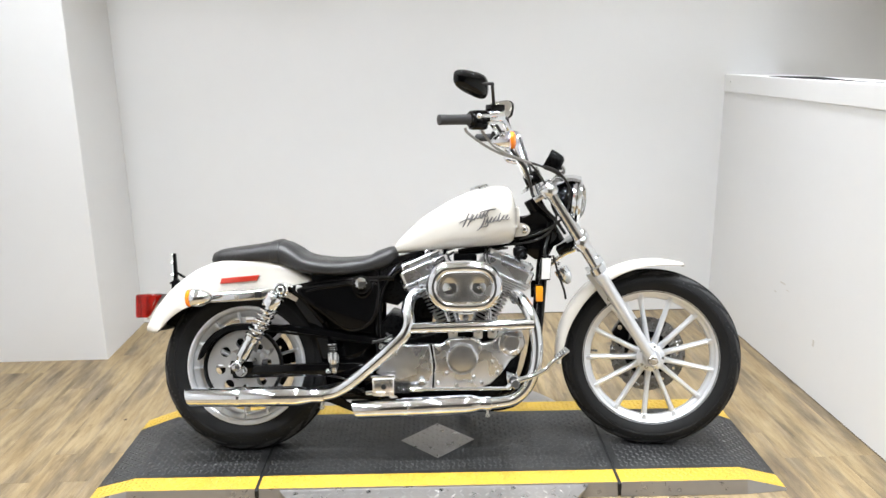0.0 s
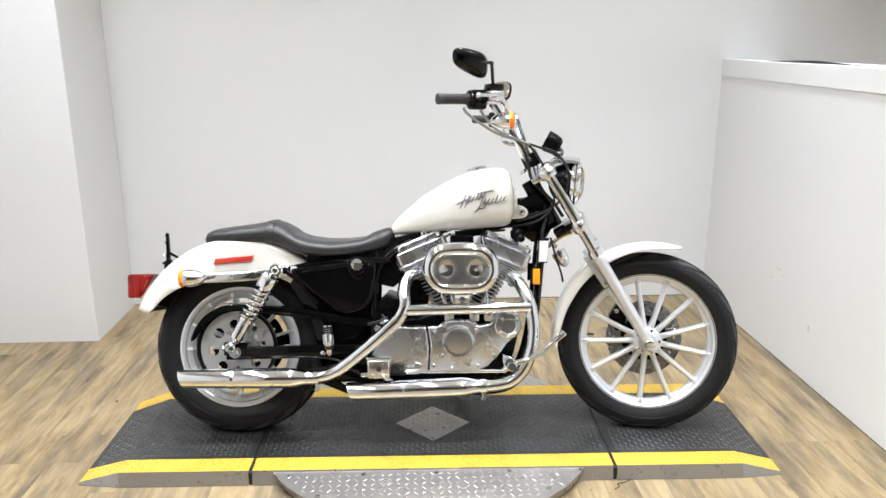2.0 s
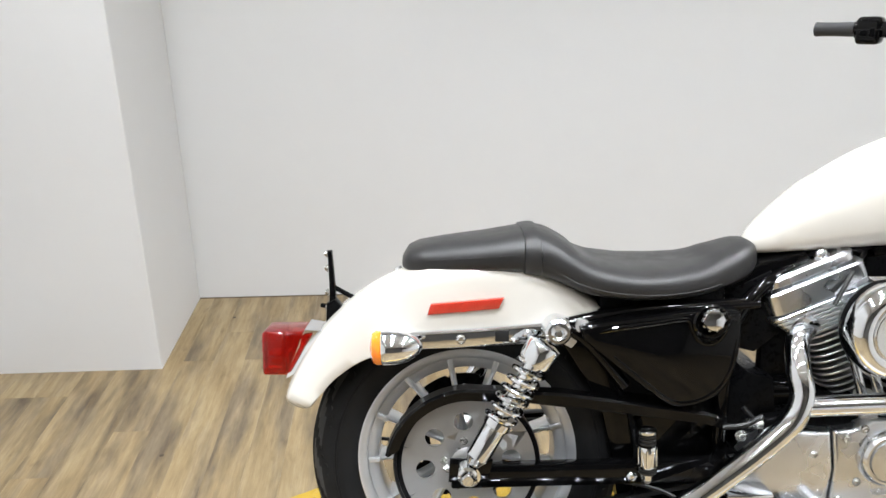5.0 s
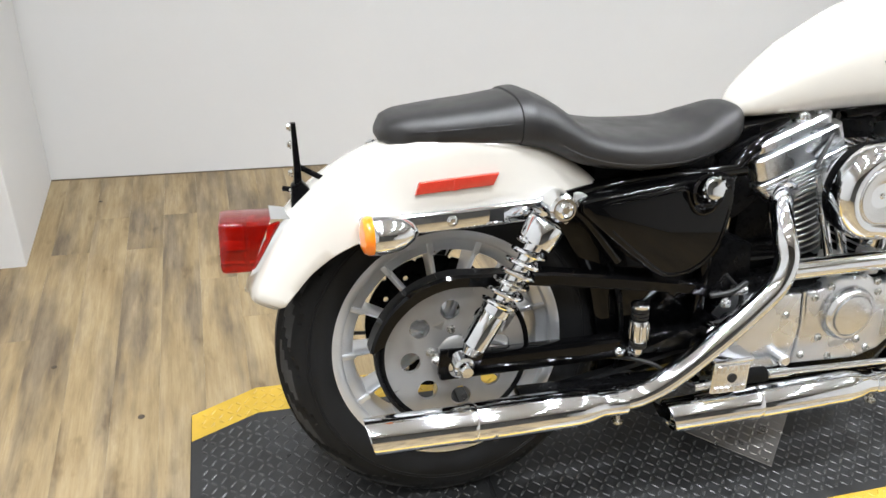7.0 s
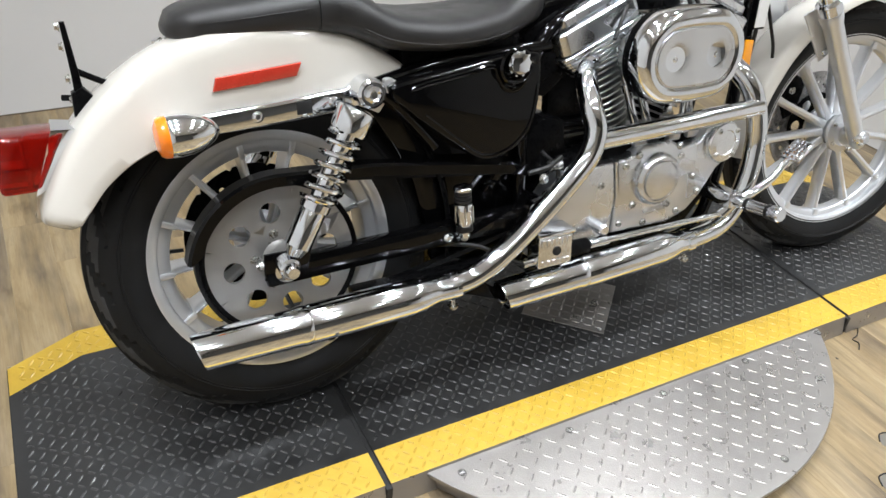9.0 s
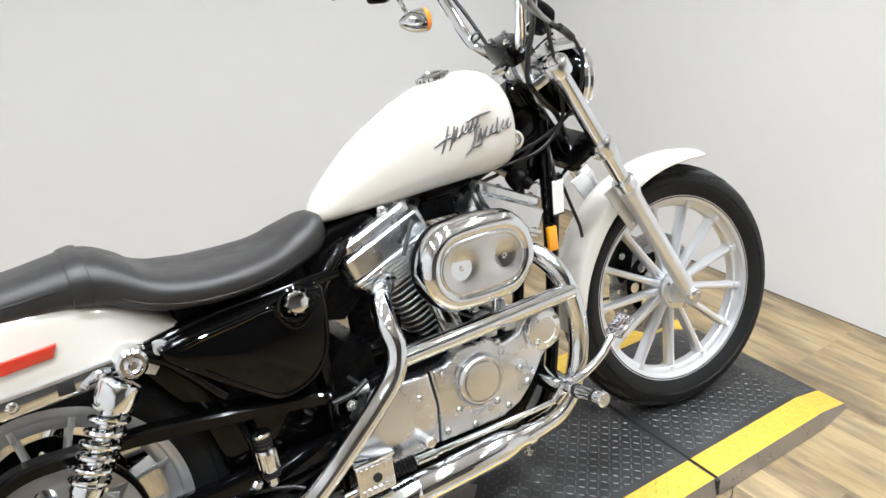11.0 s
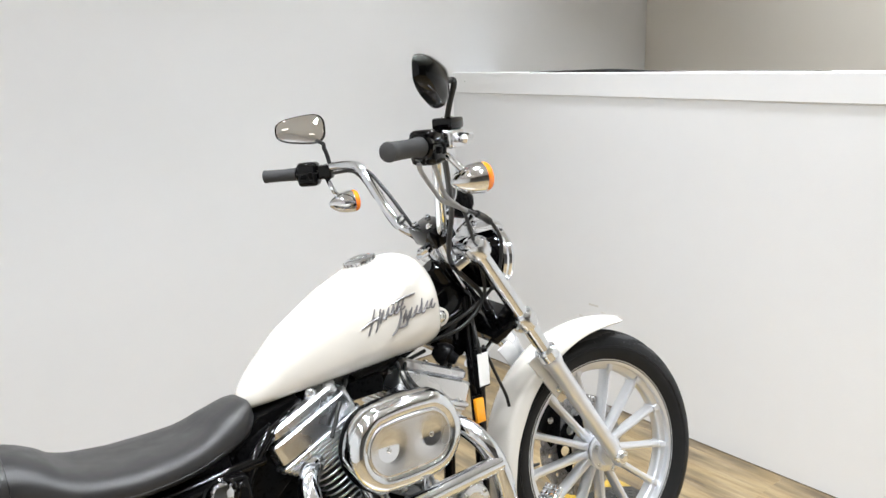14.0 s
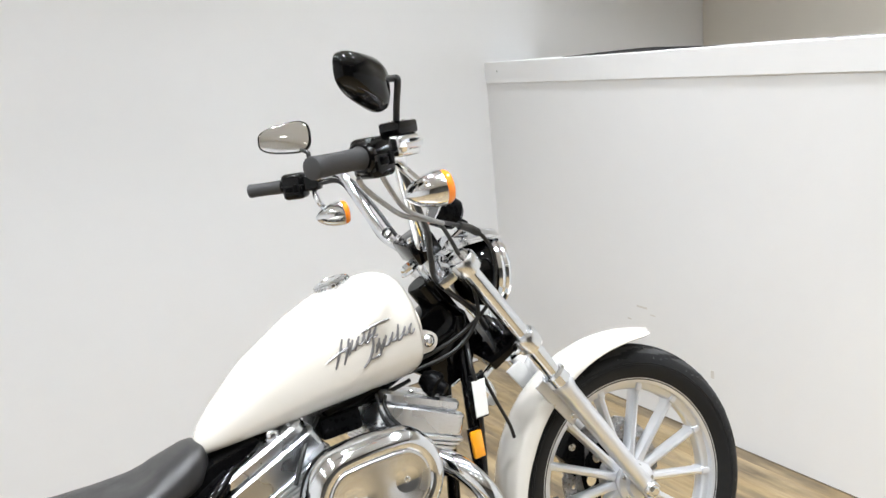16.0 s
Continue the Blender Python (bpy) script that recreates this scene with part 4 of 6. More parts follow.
for s, low in ((-1, True), (1, False)):
    end = Vector((0.060, s * 0.472, 1.240)) + SHIFT[s]
    inn = end + Vector((0.11, -s * 0.077, 0)).normalized() * (0.122 if s < 0 else 0.102)
    h = (inn - end).length
    grip = part("grip", lathe([(0, 0), (0.013, 0), (0.0175, 0.002), (0.0185, 0.006), (0.0175, 0.012), (0.0170, h * 0.5), (0.0180, h * 0.92), (0.0205, h * 0.96), (0.0205, h)], end, inn - end, 28), GRIP, bike, "dark grey rubber hand grip", m=STEER)
    ax_d = (inn - end).normalized()
    hc = inn + ax_d * 0.026
    turn = Matrix.Translation(hc) @ Matrix.Rotation(math.atan2(ax_d.y, ax_d.x), 4, "Z")
    switch = part("switch_housing", box((-0.026, -0.027, -0.036), (0.032, 0.027, 0.031), 0.012, 3, turn), BLACK, bike, "black handlebar switch housing", m=STEER)
    part("switch_button", box((-0.012, -0.033, -0.016), (0.004, 0.033, -0.002), 0.003, 2, turn), SATIN, switch, m=STEER)
    part("switch_button", box((0.009, -0.032, -0.018), (0.021, 0.032, 0.004), 0.003, 2, turn), SATIN, switch, m=STEER)
    part("housing_seam", box((-0.0265, -0.0275, -0.001), (0.0325, 0.0275, 0.001), 0.0, 1, turn), SEAM, switch, m=STEER)
    part("throttle_collar", rod(inn - ax_d * 0.006, inn + ax_d * 0.010, 0.028 if s < 0 else 0.0235, 24, 0.004), BLACK, switch, m=STEER)
    pc = inn + ax_d * 0.078
    perch_m = Matrix.Translation(pc) @ Matrix.Rotation(math.atan2(ax_d.y, ax_d.x), 4, "Z")
    fwd = Vector((-ax_d.y * s * -1, ax_d.x * s * -1, 0))
    if fwd.x < 0:
        fwd = -fwd
    perch = part("lever_perch", box((-0.020, -0.020, -0.020), (0.020, 0.020, 0.020), 0.007, 2, perch_m), POLISHED if s < 0 else BLACK, bike, "lever perch clamped on the bar", m=STEER)
    if s < 0:
        res = Matrix.Translation(pc + fwd * 0.018 + ax_d * 0.010 + Vector((0, 0, 0.020))) @ Matrix.Rotation(math.atan2(ax_d.y, ax_d.x), 4, "Z")
        master = part("brake_reservoir", box((-0.031, -0.021, -0.030), (0.029, 0.021, 0.008), 0.008, 3, res), POLISHED, bike, "front brake reservoir with a black lid", m=STEER)
        part("reservoir_lid", box((-0.029, -0.022, 0.007), (0.027, 0.022, 0.030), 0.005, 2, res), BLACK, master, m=STEER)
        for dx in (-0.019, 0.017):
            part("lid_screw", dome_screw(res @ Vector((dx, 0, 0.030)), (0, 0, 1), 0.004, 0.002), BOLT, master, m=STEER)
    lever_pts = [pc + fwd * 0.040, pc + fwd * 0.070 - ax_d * 0.015, pc + fwd * 0.086 - ax_d * 0.04, pc + fwd * 0.094 - ax_d * 0.07, pc + fwd * 0.102 - ax_d * 0.10]
    lever = part("lever", tube([p + Vector((0, 0, 0.010)) for p in lever_pts], [0.012, 0.010, 0.008, 0.007, 0.006], 12, 5, squash=0.6), POLISHED, bike, "polished hand lever with a ball end", m=STEER)
    part("lever_ball", lathe([(0, -0.009), (0.005, -0.0075), (0.009, 0), (0.005, 0.0075), (0, 0.009)], lever_pts[-1] + Vector((0, 0, 0.010)), (0, 0, 1), 16), POLISHED, lever, m=STEER)
    # mirror
    elbow = Vector((0.224, -0.388, 1.377)) if s < 0 else Vector((0.222, 0.366, 1.266))
    foot = pc + Vector((0.014, 0, 0.018))
    center = Vector((0.154, -0.418, 1.380)) if s < 0 else Vector((0.180, 0.427, 1.310))
    glass_n = Vector((-0.70, 0.71, 0.06) if s < 0 else (-0.42, -0.86, 0.30)).normalized()
    stem = part("mirror_stem", tube([foot, foot + (elbow - foot) * 0.55, elbow - Vector((0, 0, 0.010)), elbow, elbow + (center - elbow) * 0.16, elbow + (center - elbow) * (0.75 if s < 0 else 0.4) - glass_n * 0.02], 0.0058, 12, 6), CABLE, bike, "black mirror stem", m=STEER)
    wide = Vector((glass_n.y, -glass_n.x, 0)).normalized()
    if wide.dot(elbow - center) < 0:
        wide = -wide
    tall = glass_n.cross(wide).normalized()
    if tall.z < 0:
        tall = -tall
    outline = []
    for k in range(36):
        a = 2 * math.pi * k / 36
        u = math.copysign(abs(math.cos(a)) ** 0.62, math.cos(a)) * 0.071
        v = math.copysign(abs(math.sin(a)) ** 0.66, math.sin(a)) * 0.040
        grow = 1.0 + 0.20 * (u / 0.071)
        outline.append((u, v * grow - (0.25 * u if s < 0 else 0.0)))
    layer = lambda k, d: [center + wide * (u * k) + tall * (v * k) + glass_n * d for u, v in outline]
    shell = part("mirror_shell", skin([layer(0.93, 0.004), layer(0.985, 0.0045), layer(1.0, 0.001), layer(0.99, -0.005), layer(0.90, -0.016), layer(0.62, -0.028), layer(0.25, -0.033)]), BLACK, stem, "black mirror back", m=STEER)
    part("mirror_glass", skin([layer(0.925, 0.0042), layer(0.925, 0.0056), layer(0.90, 0.006)]), MIRROR, stem, "mirror glass", m=STEER)
    # front turn signal
    sc = Vector((0.254, -0.362, 1.186)) if s < 0 else Vector((0.243, 0.325, 1.103))
    sig = part("turn_signal", lathe([(0, -0.040), (0.006, -0.038), (0.014, -0.030), (0.023, -0.016), (0.029, 0.002), (0.0315, 0.020), (0.032, 0.028), (0.030, 0.030), (0, 0.030)], sc, (1, 0, 0.05), 32), CHROME, bike, "chrome bullet turn signal with amber lens", m=STEER)
    part("lens", lathe([(0.0305, 0.029), (0.0305, 0.037), (0.027, 0.043), (0.018, 0.047), (0, 0.0485), (0, 0.029)], sc, (1, 0, 0.05), 32), AMBER, sig, "amber lens", m=STEER)
    part("signal_stalk", tube([sc + Vector((-0.012, 0, 0.02)), sc + Vector((-0.03, s * -0.012, 0.045)), pc + Vector((0.0, 0, -0.012))], 0.0075, 12), CHROME, sig, m=STEER)

# ---- tank, seat, rear ----
TX = [-0.206, -0.198, -0.180, -0.150, -0.085, 0.027, 0.116, 0.203, 0.238, 0.258, 0.268, 0.274]
TT = [0.760, 0.782, 0.804, 0.834, 0.892, 0.958, 0.995, 1.007, 1.004, 0.990, 0.966, 0.925]
TB = [0.742, 0.743, 0.744, 0.746, 0.751, 0.760, 0.766, 0.772, 0.776, 0.784, 0.800, 0.832]
TW = [0.012, 0.032, 0.048, 0.063, 0.086, 0.112, 0.126, 0.132, 0.130, 0.122, 0.104, 0.076]


def tank_at(x):
    return [float(np.interp(x, TX, q)) for q in (TT, TB, TW)]


def tank_y(x, z):
    """How far out the tank's side stands at x and z."""
    top, bot, w = tank_at(x)
    zc = bot + 0.40 * (top - bot)
    up = (top - zc) if z > zc else (zc - bot)
    n = 2.25 if z > zc else 3.0
    q = min(0.999, abs(z - zc) / up)
    return w * (1 - q ** n) ** (1 / n)


rings = []
dense = np.concatenate([np.linspace(-0.206, -0.15, 8), np.linspace(-0.14, 0.24, 22), np.linspace(0.248, 0.287, 9)])
for x in dense:
    top, bot, w = tank_at(x)
    zc = bot + 0.40 * (top - bot)
    ring = []
    for k in range(48):
        a = 2 * math.pi * k / 48
        c, s = math.cos(a), math.sin(a)
        n = 2.25 if s > 0 else 3.0
        ring.append((x, w * math.copysign(abs(c) ** (2 / n), c), zc + (top - zc if s > 0 else zc - bot) * math.copysign(abs(s) ** (2 / n), s)))
    rings.append(ring)
tank_bm = skin(rings)
bmesh.ops.smooth_vert(tank_bm, verts=tank_bm.verts, factor=0.5, use_axis_x=True, use_axis_y=True, use_axis_z=True)
bmesh.ops.smooth_vert(tank_bm, verts=tank_bm.verts, factor=0.5, use_axis_x=True, use_axis_y=True, use_axis_z=True)
tank = part("fuel_tank", tank_bm, PEARL, bike, "pearl white teardrop fuel tank", sharp=70)
CAPN = Vector((-0.22, -0.03, 1)).normalized()
cap_at = Vector((0.134, -0.004, 0.997))
cap = part("fuel_cap", lathe([(0.030, -0.006), (0.036, -0.002), (0.0375, 0.003), (0.036, 0.008), (0.030, 0.011), (0.024, 0.0115), (0.022, 0.010), (0.0, 0.0105)], cap_at, CAPN, 40), CHROME, tank, "chrome screw-on fuel cap")
for k in range(20):
    a = 2 * math.pi * k / 20
    u = CAPN.orthogonal().normalized()
    v = CAPN.cross(u)
    p = cap_at + (u * math.cos(a) + v * math.sin(a)) * 0.0368
    part("cap_flute", rod(p, p + CAPN * 0.007, 0.0022, 8), CHROME, cap)
for s in (-1, 1):
    tab = part("tank_mount", prism([(0.242, 0.848), (0.280, 0.862), (0.315, 0.852), (0.328, 0.834), (0.318, 0.814), (0.292, 0.808), (0.242, 0.810)], s * 0.052 - 0.004, s * 0.052 + 0.004, 0.002, 2, per=3), PEARL, tank)
    part("mount_bolt", dome_screw((0.304, s * 0.056, 0.834), (0, s, 0), 0.014, 0.008), CHROME, tank)
# a flowing dark silver script mark on each side, drawn as plain strokes
STROKES = []


def script_row(x0, x1, z0, z1, waves, amp, slant=0.45):
    """A slanted running stroke of alternating height."""
    pts = []
    n = waves * 6
    for k in range(n + 1):
        t = k / n
        w = k % 12
        h = amp * (1.0 if w >= 6 else 0.55) * math.sin(2 * math.pi * waves * t)
        pts.append((x0 + (x1 - x0) * t + slant * h + 0.35 * amp * math.cos(2 * math.pi * waves * t), z0 + (z1 - z0) * t + h))
    STROKES.append(pts)


script_row(0.062, 0.150, 0.874, 0.888, 5, 0.0085)
script_row(0.140, 0.240, 0.864, 0.878, 6, 0.0080)
STROKES += [[(0.030, 0.858), (0.062, 0.872), (0.090, 0.880)], [(0.046, 0.842), (0.060, 0.868), (0.074, 0.896)], [(0.066, 0.846), (0.078, 0.870), (0.088, 0.894)], [(0.118, 0.898), (0.15, 0.906), (0.188, 0.911)], [(0.106, 0.830), (0.122, 0.842), (0.136, 0.866), (0.142, 0.890)], [(0.122, 0.842), (0.150, 0.848), (0.152, 0.872)]]
for k in range(5):
    STROKES.append([(0.080 + 0.015 * k, 0.862 + 0.006 * k), (0.087 + 0.015 * k, 0.876 + 0.0045 * k), (0.095 + 0.015 * k, 0.890 + 0.0035 * k)])
for k in range(6):
    STROKES.append([(0.140 + 0.0165 * k, 0.852 + 0.004 * k), (0.147 + 0.0165 * k, 0.865 + 0.003 * k), (0.155 + 0.0165 * k, 0.880 + (0.010 if k == 3 else 0.0) + 0.002 * k)])
for s in (-1, 1):
    script = None
    for st in STROKES:
        pts = [(q, s * (tank_y(q, h) + 0.0005), h) for q, h in ((0.050 + (x - 0.030) * 0.90, z + 0.006) for x, z in st)]
        ob = part("script_stroke" if script else "script_mark", tube(pts, [0.0018, 0.0034, 0.0021], 6, 3, squash=0.8), DECAL, tank if script is None else script, "dark silver script mark" if script is None else "")
        script = script or ob

# seat
SX = [-0.918, -0.905, -0.88, -0.82, -0.74, -0.68, -0.650, -0.62, -0.59, -0.555, -0.52, -0.45, -0.38, -0.32, -0.26, -0.220, -0.195, -0.186]
ST = [0.736, 0.759, 0.769, 0.778, 0.788, 0.798, 0.802, 0.798, 0.782, 0.760, 0.746, 0.736, 0.736, 0.741, 0.758, 0.772, 0.774, 0.759]
SB = [0.721, 0.715, 0.713, 0.713, 0.715, 0.715, 0.711, 0.703, 0.691, 0.677, 0.671, 0.665, 0.665, 0.669, 0.681, 0.693, 0.709, 0.731]
SW = [0.030, 0.062, 0.078, 0.090, 0.098, 0.104, 0.108, 0.114, 0.122, 0.132, 0.138, 0.142, 0.134, 0.118, 0.096, 0.080, 0.062, 0.030]


def seat_ring(x, grow=0.0):
    top, bot, w = [float(np.interp(x, SX, q)) for q in (ST, SB, SW)]
    top, bot, w = top + grow, bot - grow * 0.5, w + grow
    zc = bot + 0.42 * (top - bot)
    ring = []
    for k in range(40):
        a = 2 * math.pi * k / 40
        c, s = math.cos(a), math.sin(a)
        n = 2.7 if s > 0 else 3.4
        dish = 0.010 * (1 - abs(c)) * (1 if s > 0.3 and -0.56 < x < -0.28 else 0)
        ring.append((x, w * math.copysign(abs(c) ** (2 / n), c), zc + (top - zc if s > 0 else zc - bot) * math.copysign(abs(s) ** (2 / n), s) - dish))
    return ring


seat_bm = skin([seat_ring(x) for x in np.concatenate([np.linspace(-0.918, -0.87, 8), np.linspace(-0.85, -0.25, 46), np.linspace(-0.24, -0.186, 8)])])
bmesh.ops.smooth_vert(seat_bm, verts=seat_bm.verts, factor=0.5, use_axis_x=True, use_axis_y=True, use_axis_z=True)
seat = part("seat", seat_bm, VINYL, bike, "black vinyl two-up seat with a grab strap", sharp=70)
part("grab_strap", skin([seat_ring(x, g) for x, g in ((-0.673, 0.0), (-0.672, 0.0030), (-0.668, 0.0036), (-0.650, 0.0036), (-0.645, 0.0036), (-0.641, 0.0030), (-0.640, 0.0))]), VINYL, seat, "black strap across the seat", sharp=40)
for s in (-1, 1):
    part("seam_piping", tube([(x, s * float(np.interp(x, SX, SW)) * 1.0, float(np.interp(x, SX, SB)) + 0.30 * (float(np.interp(x, SX, ST)) - float(np.interp(x, SX, SB)))) for x in (-0.60, -0.56, -0.50, -0.42, -0.34, -0.28)], 0.0010, 6, 4), VINYL, seat)
    part("seam_piping", tube([(x, s * float(np.interp(x, SX, SW)) * 1.0, float(np.interp(x, SX, SB)) + 0.55 * (float(np.interp(x, SX, ST)) - float(np.interp(x, SX, SB)))) for x in (-0.69, -0.75, -0.82, -0.87)], 0.0007, 6, 4), VINYL, seat)
part("seat_bolt", hex_bolt((-0.925, 0, 0.705), (-0.3, 0, 1), 0.009, 0.010), CHROME, seat)

# rear mudguard
rf_edge = lambda a: float(np.interp(a, [45, 70, 95, 113, 128, 140, 148, 154, 159, 162, 164], [0.31, 0.285, 0.272, 0.274, 0.292, 0.318, 0.333, 0.341, 0.350, 0.363, 0.388]))
rf_half = lambda a: float(np.interp(a, [50, 112, 160], [0.082, 0.084, 0.112]))
GUARD = LEAN @ Matrix.Translation((0.005, -0.012, 0))
rear_fender = part("rear_fender", fender_shell(RF, 0.411, rf_edge, 163, 50, rf_half, 60, tip=0.03, flat=0.5), PEARL, bike, "pearl white rear mudguard", m=GUARD, sharp=50)
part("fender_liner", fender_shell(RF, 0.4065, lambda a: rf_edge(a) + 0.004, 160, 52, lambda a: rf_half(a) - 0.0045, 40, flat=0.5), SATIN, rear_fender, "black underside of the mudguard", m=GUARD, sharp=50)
for s in (-1, 1):
    refl = part("side_reflector", prism([(-0.872, 0.635), (-0.865, 0.657), (-0.720, 0.669), (-0.730, 0.647)], s * 0.0905 - 0.006, s * 0.0905 + 0.006, 0.002, 2), RED_REFLECTOR, rear_fender, "long red side reflector", m=Matrix.Translation((0.006, -0.014, 0.006)))
    part("reflector_facet", prism([(-0.805, 0.641), (-0.802, 0.663), (-0.792, 0.664), (-0.795, 0.642)], s * 0.0975 - 0.001, s * 0.0975 + 0.001, 0.0005, 1), RED_REFLECTOR, refl, m=Matrix.Translation((0.006, -0.014, 0.006)))
    # chrome strut
    strut = part("fender_strut", prism([(-0.972, 0.569), (-0.968, 0.597), (-0.90, 0.607), (-0.76, 0.614), (-0.64, 0.624), (-0.61, 0.642), (-0.585, 0.634), (-0.578, 0.608), (-0.60, 0.592), (-0.66, 0.583), (-0.80, 0.574)], s * 0.108 - 0.011, s * 0.108 + 0.011, 0.006, 3), CHROME, bike, "chrome mudguard strut")
    part("strut_slot", box((-0.732, s * 0.1185 - 0.002, 0.588), (-0.704, s * 0.1185 + 0.002, 0.612), 0.004, 2), SEAM, strut)
    for bx, bz in ((-0.80, 0.594), (-0.665, 0.604)):
        part("strut_bolt", dome_screw((bx, s * 0.119, bz), (0, s, 0), 0.010, 0.005), CHROME, strut)
    # turn signal
    rc = Vector((-0.921, s * 0.176, 0.598))
    rsig = part("turn_signal", lathe([(0, -0.047), (0.006, -0.045), (0.017, -0.036), (0.027, -0.019), (0.0325, 0.002), (0.034, 0.02), (0.0335, 0.031), (0.032, 0.033), (0, 0.033)], rc, (-1, 0, -0.03), 32), CHROME, bike, "chrome bullet turn signal with amber lens")
    part("lens", lathe([(0.033, 0.032), (0.033, 0.041), (0.029, 0.048), (0.017, 0.053), (0, 0.054), (0, 0.032)], rc, (-1, 0, -0.03), 32), AMBER, rsig, "amber lens")
    part("signal_stalk", tube([rc + Vector((-0.012, 0, 0)), (-0.925, s * 0.14, 0.600), (-0.935, s * 0.10, 0.596)], 0.010, 12), CHROME, rsig)
    part("stalk_nut", hex_bolt((-0.955, s * 0.122, 0.598), (-0.6, s * 0.8, 0), 0.011, 0.010), CHROME, rsig)
    # shock absorber
    top, low = Vector((-0.625, s * 0.164, 0.622)), Vector((-0.789, s * 0.182, 0.339))
    d = (low - top).normalized()
    h = (low - top).length
    shock = part("shock_absorber", lathe([(0, 0.024), (0.020, 0.024), (0.0325, 0.028), (0.0345, 0.032), (0.0345, 0.066), (0.033, 0.071), (0.024, 0.072), (0.018, 0.070), (0.016, 0.10), (0.016, h - 0.09), (0.0, h - 0.09)], top, d, 32), CHROME, bike, "chrome coil-over shock absorber")
    part("lower_body", lathe([(0.022, h - 0.12), (0.0245, h - 0.116), (0.0245, h - 0.040), (0.020, h - 0.034), (0.014, h - 0.022), (0.0, h - 0.022)], top, d, 28), CHROME, shock)
    part("adjuster_ring", lathe([(0.022, h - 0.128), (0.028, h - 0.126), (0.0285, h - 0.118), (0.0285, h - 0.112), (0.022, h - 0.108)], top, d, 28, closed=True), CHROME, shock)
    u = d.orthogonal().normalized()
    v = d.cross(u)
    coils, span0, span1 = 6.6, 0.072, h - 0.118
    pts = [top + d * (span0 + (span1 - span0) * k / 136) + (u * math.cos(2 * math.pi * coils * k / 136) + v * math.sin(2 * math.pi * coils * k / 136)) * 0.0300 for k in range(137)]
    part("coil_spring", tube(pts, 0.0046, 8, 1), CHROME, shock, "chrome coil spring")
    part("upper_eye", rod(top + Vector((0.008, -s * 0.03, 0.004)), top + Vector((0.008, s * 0.022, 0.004)), 0.026, 28, 0.005), CHROME, shock)
    part("upper_nut", lathe([(0, 0), (0.015, 0), (0.015, 0.006), (0.010, 0.010), (0.006, 0.006), (0, 0.006)], top + Vector((0.008, s * 0.022, 0.004)), (0, s, 0), 24), CHROME, shock)
    part("lower_eye", rod(low + Vector((0, -s * 0.02, 0)), low + Vector((0, s * 0.018, 0)), 0.019, 24, 0.004), CHROME, shock)
    part("lower_nut", lathe([(0, 0), (0.014, 0), (0.014, 0.010), (0.010, 0.016), (0, 0.017)], low + Vector((0, s * 0.018, 0)), (0, s, 0), 20), CHROME, shock)
    # passenger peg, folded up
    peg_at, peg_d = (-0.432, s * 0.164, 0.422), (0.06, 0, -1)
    peg = part("passenger_peg", lathe([(0, 0), (0.014, 0), (0.0185, 0.003), (0.0185, 0.008), (0.013, 0.012), (0.013, 0.034), (0.0175, 0.036), (0.0185, 0.039), (0.0185, 0.078), (0.0175, 0.081), (0.013, 0.083), (0.012, 0.108), (0, 0.112)], peg_at, peg_d, 24), CHROME, bike, "chrome folding passenger peg")
    for at in (0.0135, 0.0215, 0.0295, 0.0855, 0.0925):
        part("peg_band", lathe([(0.0125, at - 0.003), (0.0168, at - 0.0025), (0.0172, at), (0.0168, at + 0.0025), (0.0125, at + 0.003)], peg_at, peg_d, 24, closed=True), CABLE, peg, "black rubber band")
    for k in range(10):
        u = Vector((math.cos(k * 0.628), math.sin(k * 0.628), 0)) * 0.0178
        part("peg_flute", rod(Vector(peg_at) + u + Vector(peg_d) * 0.041, Vector(peg_at) + u + Vector(peg_d) * 0.076, 0.0022, 8), CHROME, peg)
    part("peg_bracket", tube([(-0.426, s * 0.163, 0.311), (-0.428, s * 0.148, 0.304), (-0.43, s * 0.13, 0.311)], 0.009, 12), CHROME, peg)
    part("peg_bolt", dome_screw((-0.452, s * 0.142, 0.306), (0, s, 0), 0.011, 0.008), CHROME, peg)

# tail lamp and plate bracket
TAIL = LEAN @ Matrix.Translation((-0.001, -0.030, -0.007))
PLATE_AT = LEAN @ Matrix.Translation((-0.007, -0.024, -0.004))
tail = part("tail_lamp", skin([[(x0, y, z) for x0, y, z in ring] for ring in (
    [(-1.076, -0.040, 0.605), (-1.076, 0.040, 0.605), (-1.096, 0.042, 0.579), (-1.134, 0.040, 0.517), (-1.134, -0.040, 0.517), (-1.096, -0.042, 0.579)],
    [(-1.112, -0.048, 0.609), (-1.112, 0.048, 0.609), (-1.126, 0.050, 0.574), (-1.152, 0.048, 0.509), (-1.152, -0.048, 0.509), (-1.126, -0.050, 0.574)])]), CHROME, bike, "chrome tail lamp base with a red lens", sharp=30, m=TAIL)
lens_bm = box((-1.199, -0.049, 0.515), (-1.092, 0.049, 0.605), 0.008, 3)
for v in lens_bm.verts:
    if v.co.x > -1.154:
        v.co.x -= (0.605 - v.co.z) * 0.58
part("lens", lens_bm, RED, tail, "red tail lamp lens", m=TAIL)
# chrome plates added inside the lens to bounce light and brighten the red
part("bounce_plate", box((-1.160, -0.040, 0.523), (-1.152, 0.040, 0.598), 0.003, 2), CHROME, tail, m=TAIL)
part("bounce_plate", box((-1.190, -0.041, 0.552), (-1.150, 0.041, 0.556), 0.001, 1), CHROME, tail, m=TAIL)
